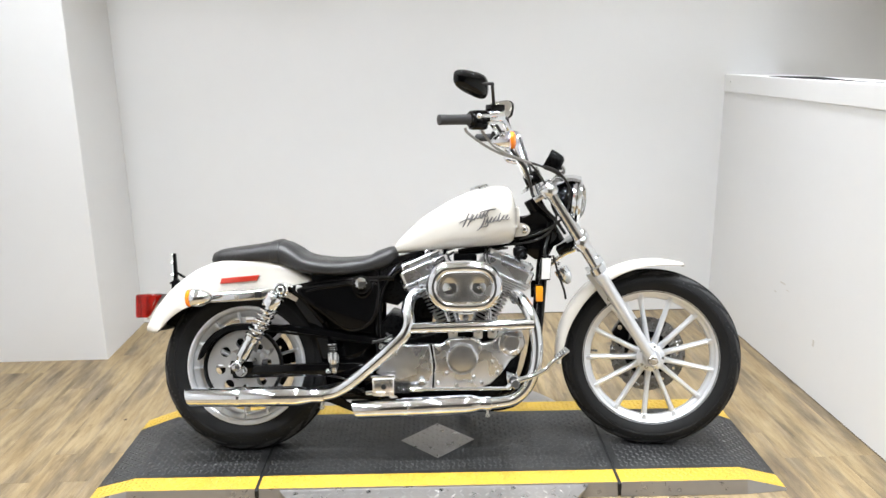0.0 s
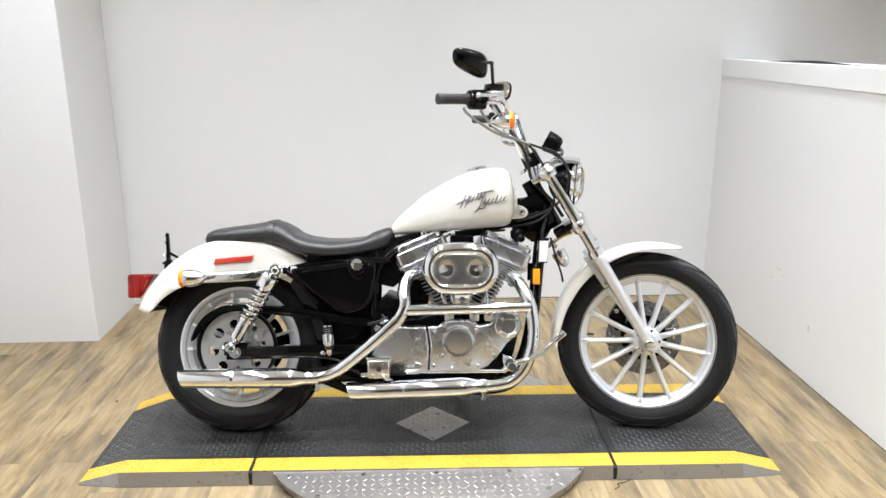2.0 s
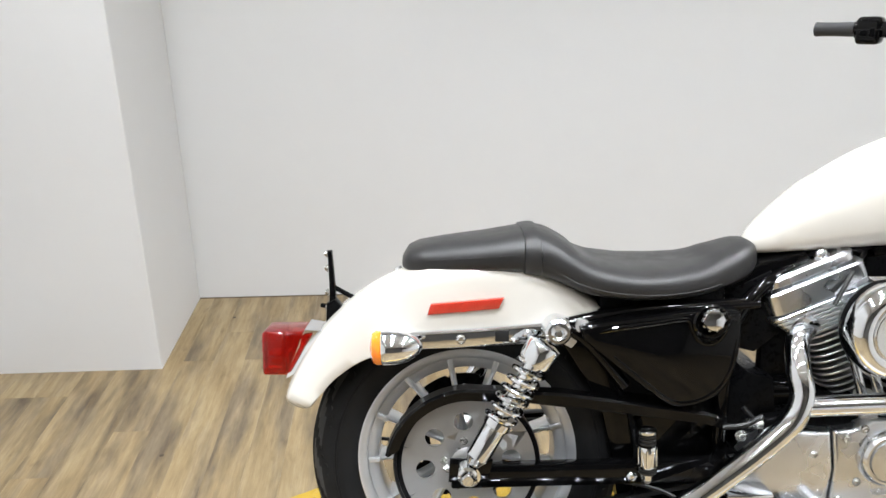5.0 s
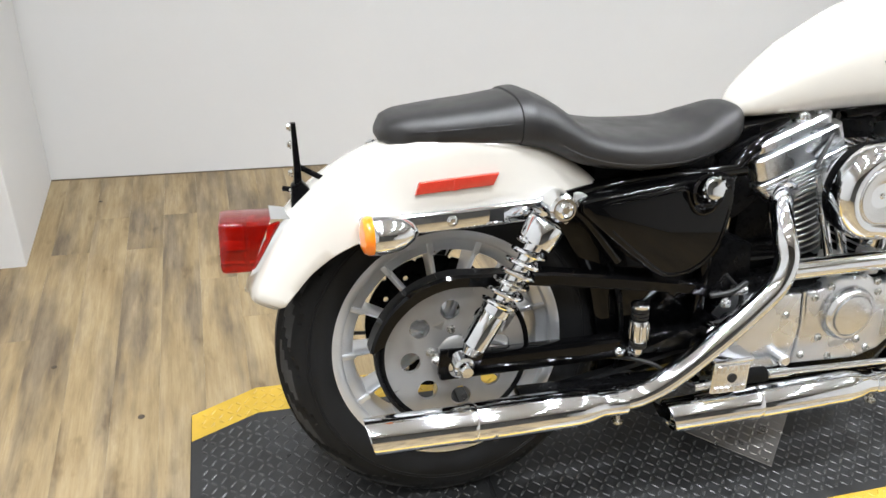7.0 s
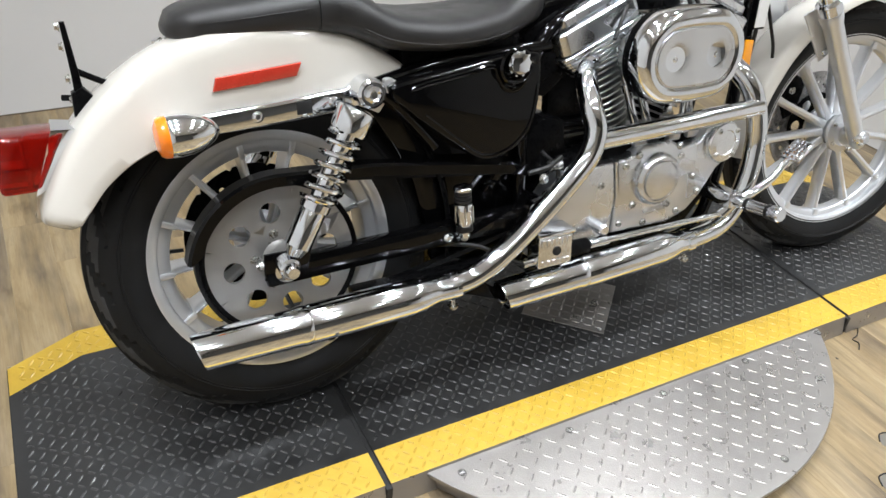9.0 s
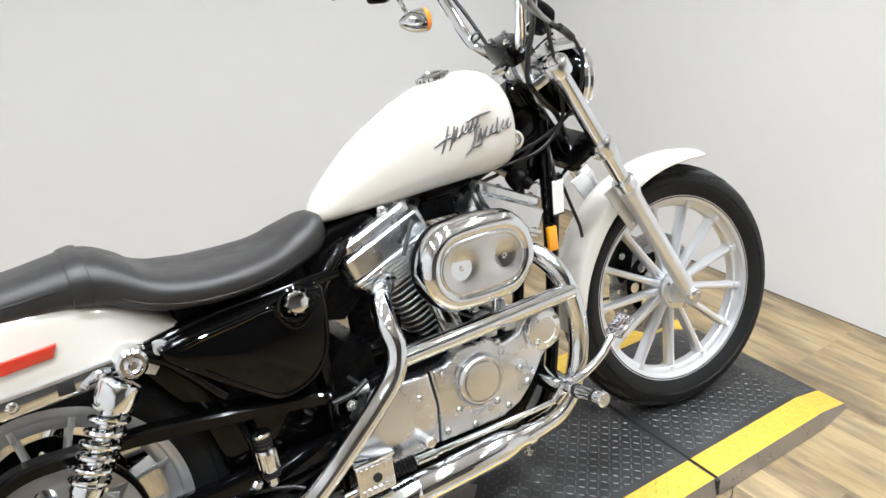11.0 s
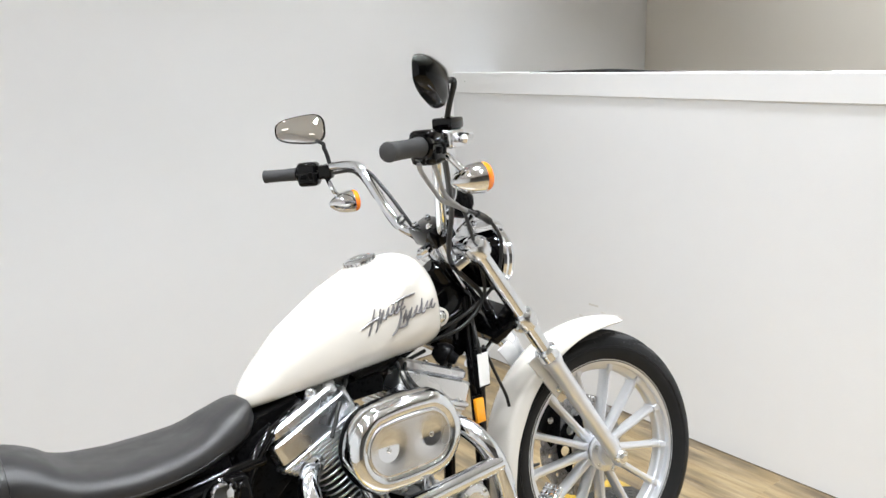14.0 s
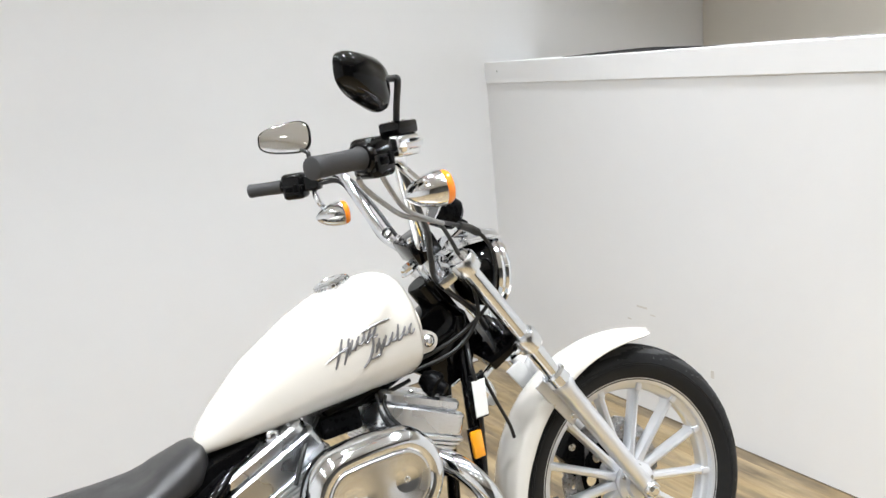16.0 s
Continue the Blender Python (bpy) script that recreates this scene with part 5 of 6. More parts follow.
for z in (0.529, 0.547, 0.565, 0.583):
    part("lens_rib", box((-1.200, -0.044, z), (-1.198, 0.044, z + 0.003), 0.0008, 1), RED, tail, m=TAIL)
bracket = part("plate_bracket", prism([(-1.062, 0.616), (-1.046, 0.616), (-1.048, 0.678), (-1.054, 0.760), (-1.062, 0.760), (-1.060, 0.678)], -0.010, 0.010, 0.002, 2), SATIN, bike, "thin black number plate bracket", m=PLATE_AT)
part("brace", tube([(-1.056, 0, 0.686), (-1.015, 0, 0.663), (-1.002, 0, 0.658), (-1.020, 0, 0.632), (-1.036, 0, 0.620)], 0.0052, 8, 3), SATIN, bracket, m=PLATE_AT)
part("bracket_clamp", prism([(-1.068, 0.612), (-1.066, 0.652), (-1.048, 0.660), (-1.030, 0.640), (-1.026, 0.606), (-1.045, 0.598)], -0.016, 0.016, 0.004, 2), SATIN, bracket, m=PLATE_AT)
part("brace", tube([(-1.080, 0.012, 0.643), (-1.050, 0, 0.640), (-1.035, -0.012, 0.636)], 0.005, 8, 3), SATIN, bracket, m=PLATE_AT)
for z in (0.753, 0.723, 0.673, 0.640):
    part("bracket_bolt", hex_bolt((-1.064, 0, z), (-1, 0, 0), 0.0055, 0.006), BOLT, bracket, m=PLATE_AT)

# side cover and black parts under the seat
for s in (-1, 1):
    cover = part("side_cover", prism([(-0.568, 0.622), (-0.53, 0.632), (-0.40, 0.648), (-0.345, 0.655), (-0.268, 0.658), (-0.252, 0.64), (-0.252, 0.57), (-0.266, 0.51), (-0.298, 0.474), (-0.343, 0.457), (-0.385, 0.461), (-0.44, 0.50), (-0.51, 0.555), (-0.563, 0.602)], s * 0.104 - 0.042, s * 0.104 + 0.042, 0.026, 4, per=3), BLACK, bike, "gloss black side cover")
    part("cover_bead", tube([(-0.545, s * 0.139, 0.609), (-0.50, s * 0.143, 0.621), (-0.42, s * 0.144, 0.632), (-0.362, s * 0.144, 0.640), (-0.350, s * 0.145, 0.622), (-0.335, s * 0.145, 0.598), (-0.316, s * 0.145, 0.590), (-0.297, s * 0.145, 0.598), (-0.282, s * 0.145, 0.622), (-0.275, s * 0.144, 0.642), (-0.262, s * 0.140, 0.630), (-0.263, s * 0.141, 0.575), (-0.276, s * 0.141, 0.518), (-0.305, s * 0.141, 0.485), (-0.343, s * 0.141, 0.469), (-0.383, s * 0.141, 0.473), (-0.435, s * 0.141, 0.511), (-0.50, s * 0.141, 0.564)], 0.0058, 10, 4), BLACK, cover, "raised bead round the side cover")
knob = part("filler_knob", lathe([(0, -0.01), (0.016, -0.01), (0.018, 0.0), (0.0225, 0.004), (0.0225, 0.014), (0.019, 0.020), (0.010, 0.022), (0, 0.022)], (-0.319, -0.160, 0.645), (0, -1, 0.1), 28), CHROME, bike, "chrome filler knob")
for k in range(10):
    a = 2 * math.pi * k / 10
    part("knob_flute", rod((-0.319 + 0.0222 * math.cos(a), -0.164, 0.6454 + 0.0222 * math.sin(a)), (-0.319 + 0.0222 * math.cos(a), -0.175, 0.6465 + 0.0222 * math.sin(a)), 0.0028, 8), CHROME, knob)
part("knob_cup", lathe([(0.020, 0.0), (0.034, 0.002), (0.036, 0.008), (0.032, 0.012), (0.024, 0.006)], (-0.319, -0.155, 0.639), (0, -1, 0), 28, closed=True), BLACK, bike)
part("battery_box", box((-0.52, -0.086, 0.44), (-0.262, 0.086, 0.690), 0.012, 2), SATIN, bike, "satin black battery box")
part("inner_fender", fender_shell(RA, 0.370, lambda a: 0.345, 62, -12, 0.080, 24, flat=0.7), SATIN, bike, "black inner mudguard", m=LEAN)

for s in (-1, 1):
    part("frame_gusset", prism([(-0.625, 0.625), (-0.50, 0.650), (-0.262, 0.650), (-0.258, 0.44), (-0.245, 0.20), (-0.46, 0.19), (-0.475, 0.30), (-0.505, 0.42), (-0.545, 0.50)], s * 0.088 - 0.008, s * 0.088 + 0.008, 0.005, 2), BLACK, bike, "black plate behind the side cover")
part("transmission_end", box((-0.45, -0.085, 0.175), (-0.245, 0.085, 0.45), 0.02, 3), SATIN, bike, "satin black gearbox end")
part("frame_casting", prism([(-0.262, 0.60), (-0.262, 0.69), (-0.19, 0.735), (-0.10, 0.755), (-0.085, 0.74), (-0.135, 0.70), (-0.185, 0.635), (-0.215, 0.60)], -0.068, 0.068, 0.006, 2), BLACK, bike, "black frame casting under the seat")
part("oil_line_guard", prism([(-0.258, 0.40), (-0.255, 0.475), (-0.215, 0.515), (-0.16, 0.50), (-0.15, 0.43), (-0.19, 0.40)], -0.105, 0.105, 0.006, 2), SATIN, bike, "black guard over the oil lines")
# added plate: stands in for the darkness behind the rear pipe
part("gap_filler_plate", prism([(-0.160, 0.455), (-0.168, 0.520), (-0.160, 0.600), (-0.110, 0.640), (-0.062, 0.610), (-0.050, 0.520), (-0.070, 0.440), (-0.120, 0.430)], -0.052, -0.026, 0.004, 2, per=3), SATIN, bike, "added black plate filling the gap behind the rear exhaust pipe")
# added block that keeps the space behind the rear cylinder dark
part("gap_filler_block", prism([(-0.252, 0.56), (-0.250, 0.68), (-0.17, 0.72), (-0.115, 0.66), (-0.140, 0.585), (-0.190, 0.545)], -0.075, 0.075, 0.010, 2), SATIN, bike, "added black block filling the gap behind the rear cylinder")
for s in (-1, 1):
    part("frame_lug", prism([(-0.572, 0.634), (-0.548, 0.630), (-0.540, 0.600), (-0.508, 0.560), (-0.516, 0.553), (-0.552, 0.580), (-0.574, 0.602)], s * 0.121 - 0.006, s * 0.121 + 0.006, 0.004, 2, per=3), CAST, bike, "silver cast lug beside the shock mount")
# frame tubes


def frame_tube(points, r=0.0155, label=""):
    return part("frame_tube", tube(points, r, 14, 6), BLACK, bike, label or "gloss black frame tube")


for s in (-1, 1):
    frame_tube([(0.405, s * 0.028, 0.86), (0.385, s * 0.050, 0.74), (0.372, s * 0.062, 0.60), (0.358, s * 0.068, 0.45), (0.335, s * 0.075, 0.30), (0.29, s * 0.085, 0.19), (0.20, s * 0.095, 0.150), (0.0, s * 0.088, 0.145), (-0.18, s * 0.092, 0.15), (-0.26, s * 0.097, 0.20)])
    frame_tube([(-0.26, s * 0.097, 0.20), (-0.262, s * 0.099, 0.33), (-0.262, s * 0.099, 0.50), (-0.248, s * 0.092, 0.61), (-0.19, s * 0.080, 0.685), (-0.09, s * 0.055, 0.725), (0.0, s * 0.040, 0.742)])
    frame_tube([(-0.20, s * 0.088, 0.655), (-0.30, s * 0.097, 0.652), (-0.45, s * 0.101, 0.645), (-0.62, s * 0.105, 0.612), (-0.70, s * 0.099, 0.595)], 0.014)
for s in (-1, 1):
    frame_tube([(-0.605, s * 0.112, 0.622), (-0.574, s * 0.117, 0.606), (-0.537, s * 0.118, 0.575), (-0.469, s * 0.117, 0.493)], 0.0125)
frame_tube([(-0.12, 0, 0.735), (0.05, 0, 0.79), (0.22, 0, 0.845), (0.40, 0, 0.875)], 0.026, "gloss black backbone tube")
frame_tube([(0.05, -0.04, 0.742), (0.17, -0.038, 0.762), (0.28, -0.035, 0.80), (0.38, -0.03, 0.83)], 0.013)
frame_tube([(0.05, 0.04, 0.742), (0.17, 0.038, 0.762), (0.28, 0.035, 0.80), (0.38, 0.03, 0.83)], 0.013)
part("neck_gusset", prism([(0.27, 0.77), (0.35, 0.715), (0.405, 0.735), (0.44, 0.80), (0.42, 0.87), (0.37, 0.91), (0.30, 0.88)], -0.038, 0.038, 0.006, 2), BLACK, bike)
part("vacuum_switch", lathe([(0, -0.03), (0.016, -0.03), (0.026, -0.012), (0.028, 0.0), (0.026, 0.010), (0.016, 0.014), (0.012, 0.03), (0, 0.03)], (0.288, -0.075, 0.745), (0.35, -0.5, -0.35), 24), SATIN, bike, "round black switch under the tank")
part("tank_stud", dome_screw((-0.071, -0.072, 0.752), (0, -1, 0), 0.012, 0.008), CHROME, bike)
for s in (-1, 1):
    amber = part("front_reflector", box((0.345, s * 0.086 - 0.006, 0.558), (0.372, s * 0.086 + 0.006, 0.618), 0.003, 2, Matrix.Translation((0, 0, 0))), AMBER_REFLECTOR, bike, "amber rectangular reflector on the frame")
    part("reflector_back", box((0.343, s * 0.078 - 0.004, 0.553), (0.374, s * 0.078 + 0.004, 0.623), 0.002, 1), SATIN, amber)
    part("reflector_stay", box((0.352, s * 0.06, 0.58), (0.366, s * 0.078, 0.594), 0.002, 1), SATIN, amber)
part("frame_label", prism([(0.366, 0.645), (0.398, 0.645), (0.404, 0.725), (0.370, 0.725)], -0.092, -0.089, 0.001, 1), WHITE_TAG, bike, "white label plate on the frame")
part("label_stay", prism([(0.364, 0.640), (0.400, 0.640), (0.406, 0.735), (0.370, 0.735)], -0.089, -0.070, 0.002, 1), SATIN, bike)

# side stand on the far side
stand = part("side_stand", tube([(0.18, 0.12, 0.165), (0.12, 0.16, 0.11), (0.06, 0.215, 0.055), (0.055, 0.245, 0.040), (0.085, 0.262, 0.047)], 0.010, 12), BLACK, bike, "black side stand folded out")

# ---- engine ----
CR = Vector((0.074, 0, 0.312))
# silver casting given black: the shade behind the covers is in its colour
crank = part("crankcase", prism([(-0.215, 0.225), (-0.220, 0.36), (-0.18, 0.425), (-0.10, 0.435), (-0.03, 0.455), (0.18, 0.455), (0.235, 0.43), (0.285, 0.37), (0.265, 0.28), (0.20, 0.205), (0.10, 0.175), (-0.18, 0.18)], -0.130, 0.130, 0.012, 3), SATIN, bike, "silver crankcase coloured black for the shade behind the covers")
part("primary_cover", prism([(-0.26, 0.23), (-0.24, 0.38), (-0.10, 0.41), (0.16, 0.42), (0.24, 0.36), (0.22, 0.24), (0.10, 0.20), (-0.2, 0.2)], 0.130, 0.190, 0.02, 3, per=2), POLISHED, bike, "polished primary cover")
sprocket_cover = part("sprocket_cover", prism([(-0.268, 0.245), (-0.270, 0.30), (-0.240, 0.352), (-0.205, 0.395), (-0.17, 0.409), (-0.0632, 0.409), (-0.0512, 0.33), (-0.0575, 0.244), (-0.10, 0.236), (-0.25, 0.236)], -0.163, -0.110, 0.008, 4), COVER, bike, "polished aluminium sprocket cover")
cam_cover = part("cam_cover", prism([(-0.058, 0.409), (-0.020, 0.411), (0.020, 0.432), (0.095, 0.434), (0.135, 0.412), (0.178, 0.420), (0.200, 0.452), (0.245, 0.468), (0.287, 0.448), (0.298, 0.412), (0.282, 0.378), (0.240, 0.345), (0.205, 0.292), (0.165, 0.255), (0.110, 0.236), (-0.052, 0.240), (-0.047, 0.33)], -0.161, -0.110, 0.008, 4), COVER, bike, "polished aluminium cam cover")
timer = part("timer_cover", lathe([(0.062, -0.035), (0.061, 0.004), (0.058, 0.014), (0.052, 0.019), (0.048, 0.019), (0.0465, 0.014), (0.0445, 0.014), (0.043, 0.021), (0.0, 0.024)], (0.057, -0.161, 0.354), (0, -1, 0), 48), BRUSHED, cam_cover, "round brushed timer cover")
part("front_cap", lathe([(0.050, -0.03), (0.049, 0.010), (0.045, 0.016), (0.030, 0.018), (0.028, 0.016), (0, 0.016)], (0.243, -0.158, 0.412), (0, -1, 0), 40), POLISHED, cam_cover, "round polished end cap")
for k in range(4):
    a = 2 * math.pi * k / 4 + 0.7
    part("cap_screw", dome_screw((0.246 + 0.038 * math.cos(a), -0.175, 0.412 + 0.038 * math.sin(a)), (0, -1, 0), 0.006, 0.004), BOLT, cam_cover)
for x, z in ((-0.030, 0.395), (-0.035, 0.262), (0.005, 0.415), (0.118, 0.420), (0.125, 0.395), (0.130, 0.262), (0.190, 0.300), (0.035, 0.252), (0.170, 0.34), (0.1, 0.285), (0.0, 0.30)):
    part("cover_screw", dome_screw((x, -0.160, z), (0, -1, 0), 0.0088, 0.007), BOLT, cam_cover)
for x, z in ((-0.094, 0.362), (-0.25, 0.27), (-0.195, 0.375), (-0.085, 0.262)):
    part("cover_screw", dome_screw((x, -0.162, z), (0, -1, 0), 0.0085, 0.006), BOLT, sprocket_cover)
part("kick_boss", rod((-0.095, -0.160, 0.268), (-0.095, -0.192, 0.268), 0.014, 20, 0.004), POLISHED, sprocket_cover)
for dx in (-0.05, 0.045, 0.10):
    part("tappet_block", box((CR.x + dx - 0.018, -0.142, 0.425), (CR.x + dx + 0.018, -0.10, 0.478), 0.006, 2), CAST, crank)
    part("tappet_screw", hex_bolt((CR.x + dx, -0.143, 0.455), (0, -1, 0), 0.006, 0.006), BOLT, crank)

# two cylinders with their fins, heads and rocker boxes


def rounded_rect(w, d, r, n=6):
    pts = []
    for cx, cy, a0 in ((w - r, d - r, 0), (-w + r, d - r, 90), (-w + r, -d + r, 180), (w - r, -d + r, 270)):
        for k in range(n):
            a = radians(a0 + 90 * k / (n - 1))
            pts.append((cx + r * math.cos(a), cy + r * math.sin(a)))
    return pts


def slab(h0, h1, w, d, r, m, edge=0.0015):
    rings = []
    for h, g in ((h0, -edge), (h0 + edge, 0), (h1 - edge, 0), (h1, -edge)):
        rings.append([m @ Vector((x, y, h)) for x, y in rounded_rect(w + g, d + g, r)])
    return skin(rings)


for lean, front_one in ((-22.5, False), (23.5, True)):
    m = Matrix.Translation(CR) @ Matrix.Rotation(radians(lean), 4, "Y")
    face = -1 if front_one else 1
    barrel = part("cylinder", slab(0.10, 0.325, 0.034, 0.056, 0.032, m), SATIN, bike, "finned V-twin cylinder")
    for k in range(11):
        h = 0.148 + 0.0152 * k
        w = 0.041 + 0.0014 * k
        part("cooling_fin", slab(h, h + 0.0048, w, 0.078 + 0.0008 * k, 0.038, m, 0.0008), FIN, barrel)
    # black core, so the gaps between the silver fins are dark
    head = part("cylinder_head", slab(0.318, 0.370, 0.066, 0.084, 0.02, m, 0.003), SATIN, bike, "cylinder head with a black core between silver fins")
    for k in range(6):
        part("head_fin", slab(0.314 + 0.0095 * k, 0.3205 + 0.0095 * k, 0.072 + 0.0065 * k, 0.094 + 0.002 * k, 0.025, m, 0.0012), COVER, head)
    rocker = part("rocker_box", slab(0.380, 0.430, 0.104, 0.102, 0.022, m, 0.004), COVER, bike, "polished rocker box")
    part("rocker_base", slab(0.370, 0.3795, 0.109, 0.106, 0.022, m, 0.002), COVER, rocker)
    part("rocker_cover", slab(0.4305, 0.456, 0.094, 0.092, 0.024, m, 0.006), COVER, rocker, "polished rocker cover")
    for dx in (-0.072, -0.024, 0.024, 0.072):
        part("rocker_bolt", hex_bolt(m @ Vector((dx, -0.066, 0.455)), m.to_3x3() @ Vector((0, 0, 1)), 0.006, 0.006), CHROME, rocker)
    for k, off in enumerate((0.028, 0.062)):
        foot = Vector((CR.x + (0.072 if front_one else -0.052) + (0.022 * k if front_one else 0.034 * k - 0.006), -0.128, 0.460))
        top = m @ Vector((face * (0.030 + 0.035 * k), -0.092, 0.345))
        rod_d = top - foot
        tube_ob = part("pushrod_tube", lathe([(0, 0), (0.013, 0), (0.013, 0.012), (0.0095, 0.014), (0.0095, rod_d.length * 0.45), (0.0125, rod_d.length * 0.46), (0.0125, rod_d.length * 0.55), (0.0085, rod_d.length * 0.56), (0.0085, rod_d.length), (0, rod_d.length)], foot, rod_d, 18), CHROME, bike, "chrome pushrod tube")
    part("spark_plug", lathe([(0, 0), (0.010, 0), (0.010, 0.02), (0.008, 0.022), (0.0075, 0.06), (0, 0.06)], m @ Vector((-face * 0.070, 0.085, 0.345)), Vector((-face * 0.5, 0.7, 0.3)), 14), CABLE, bike)

# air cleaner
AC = Vector((0.067, -0.016, 0.631))


def oval(k, h, y, n=56):
    """A stadium with half width k and half height h at depth y."""
    pts = []
    for i in range(n):
        a = 2 * math.pi * i / n
        c, s = math.cos(a), math.sin(a)
        pts.append((AC.x + math.copysign(k - h, c) * min(1.0, abs(c) * 3) + h * c, y + AC.y, AC.z + h * s))
    return pts


backing = part("air_cleaner", skin([oval(0.132, 0.088, -0.142), oval(0.138, 0.094, -0.146), oval(0.138, 0.094, -0.166), oval(0.136, 0.092, -0.170)]), SATIN, bike, "oval air cleaner under a chrome cover")
part("back_plate", skin([oval(0.112, 0.068, -0.100), oval(0.118, 0.074, -0.106), oval(0.121, 0.077, -0.143), oval(0.118, 0.074, -0.146)]), POLISHED, backing, "polished back plate", sharp=60)
part("chrome_cover", skin([oval(0.139, 0.095, -0.168), oval(0.1425, 0.0985, -0.170), oval(0.1425, 0.0985, -0.180), oval(0.140, 0.096, -0.192), oval(0.134, 0.090, -0.203), oval(0.124, 0.080, -0.2105), oval(0.112, 0.068, -0.2115), oval(0.106, 0.062, -0.2085), oval(0.103, 0.059, -0.206)]), CHROME, backing, "oval chrome air cleaner cover", sharp=60)
insert_rings = [oval(0.104, 0.060, -0.205), oval(0.103, 0.059, -0.2085), oval(0.100, 0.056, -0.2100)]
for k in range(16):
    f = 1 - k / 16.5
    ring = []
    for x, y, z in oval(0.096 * f, 0.052 * f, -0.2094):
        dish = sum(math.exp(-(((x - AC.x - d) / 0.028) ** 2 + ((z - AC.z) / 0.028) ** 2)) for d in (-0.054, 0.054))
        ring.append((x, y + 0.0075 * dish, z))
    insert_rings.append(ring)
part("cover_insert", skin(insert_rings), BRUSHED, backing, "brushed oval insert with two dished screws", sharp=50)
for dx in (-0.054, 0.054):
    part("cover_dimple", lathe([(0.013, -0.001), (0.012, 0.0012), (0.010, 0.0015), (0.008, 0.0), (0, 0.0)], (AC.x + dx, AC.y - 0.2020, AC.z), (0, -1, 0), 28), POLISHED, backing)
    part("cover_screw", dome_screw((AC.x + dx, AC.y - 0.2022, AC.z), (0, -1, 0), 0.0075, 0.005), CHROME, backing)
part("carburettor", join(box((0.02, -0.11, 0.575), (0.125, 0.0, 0.66), 0.012, 2), rod((0.07, -0.06, 0.53), (0.07, -0.06, 0.58), 0.03, 20, 0.006)), CAST, bike, "carburettor between the cylinders")
part("breather_bolt", hex_bolt((0.072, -0.155, 0.510), (0, -1, 0), 0.009, 0.008), CHROME, bike)
part("engine_mount", box((0.03, -0.06, 0.70), (0.12, 0.06, 0.745), 0.008, 2), SATIN, bike)

# exhaust
front_pipe = part("front_exhaust_pipe", tube([(0.262, -0.090, 0.592), (0.288, -0.130, 0.567), (0.315, -0.162, 0.518), (0.334, -0.173, 0.450), (0.338, -0.176, 0.385), (0.328, -0.178, 0.315), (0.298, -0.181, 0.246), (0.252, -0.184, 0.206), (0.192, -0.186, 0.192), (0.13, -0.187, 0.188)], 0.0235, 24, 7), CHROME, bike, "chrome front exhaust pipe")
rear_pipe = part("rear_exhaust_pipe", tube([(-0.095, -0.085, 0.604), (-0.132, -0.130, 0.588), (-0.146, -0.170, 0.545), (-0.142, -0.188, 0.500), (-0.160, -0.197, 0.452), (-0.210, -0.202, 0.402), (-0.290, -0.204, 0.333), (-0.368, -0.202, 0.270), (-0.428, -0.199, 0.238), (-0.490, -0.197, 0.228)], 0.0235, 24, 7), CHROME, bike, "chrome rear exhaust pipe")
part("crossover_pipe", tube([(-0.150, -0.192, 0.477), (0.07, -0.186, 0.481), (0.325, -0.178, 0.486)], 0.0205, 24, 4), CHROME, bike, "chrome crossover pipe")


def muffler(a, b, label):
    a, b = Vector(a), Vector(b)
    L = (b - a).length
    prof = [(0.0245, 0), (0.0262, 0.002), (0.0262, 0.035), (0.0275, 0.045), (0.0350, 0.075), (0.0370, 0.10), (0.0370, L * 0.60), (0.0362, L * 0.605), (0.0375, L * 0.61), (0.0375, L * 0.63), (0.0355, L * 0.66), (0.0345, L - 0.003), (0.0335, L), (0.0305, L), (0.0295, L - 0.003), (0.0260, L * 0.7), (0, L * 0.7)]
    bm = lathe(prof, a, b - a, 36)
    d = (b - a).normalized()
    for v in bm.verts:
        t = (v.co - a).dot(d)
        if t > L * 0.9:
            v.co += d * (v.co.z - (a.z + d.z * t)) * 0.30
    ob = part("muffler", bm, CHROME, bike, label)
    return ob


m1 = muffler((-0.470, -0.200, 0.228), (-0.966, -0.212, 0.228), "long chrome slash-cut muffler")
m2 = muffler((0.165, -0.187, 0.190), (-0.350, -0.188, 0.170), "lower chrome slash-cut muffler")
for at, mm in (((-0.470, -0.197, 0.228), m1), ((0.150, -0.187, 0.189), m2)):
    at = Vector(at)
    part("muffler_clamp", lathe([(0.026, -0.009), (0.0285, -0.009), (0.0285, 0.009), (0.026, 0.009)], at, (1, 0, 0.03), 28, closed=True), CHROME, mm)
    part("clamp_bolt", rod(at + Vector((0, 0.0, -0.026)), at + Vector((0, -0.004, -0.048)), 0.0055, 12), BOLT, mm)
    part("clamp_nut", hex_bolt(at + Vector((0, -0.003, -0.044)), (0, -0.1, -1), 0.0085, 0.008), BOLT, mm)
part("muffler_slot", box((-0.74, -0.231, 0.196), (-0.728, -0.219, 0.202), 0.001, 1), SEAM, m1)
for x, z, px in ((0.30, 0.565, 0.27), (-0.128, 0.592, -0.1)):
    part("port_flange", rod((px - 0.002, -0.080, z + 0.018), (px + 0.006, -0.100, z + 0.006), 0.029, 24, 0.004), CHROME, bike)
part("muffler_bracket", prism([(-0.60, 0.225), (-0.42, 0.225), (-0.33, 0.165), (-0.33, 0.145), (-0.45, 0.195), (-0.60, 0.205)], -0.172, -0.163, 0.002, 1), BLACK, bike, "black muffler bracket")

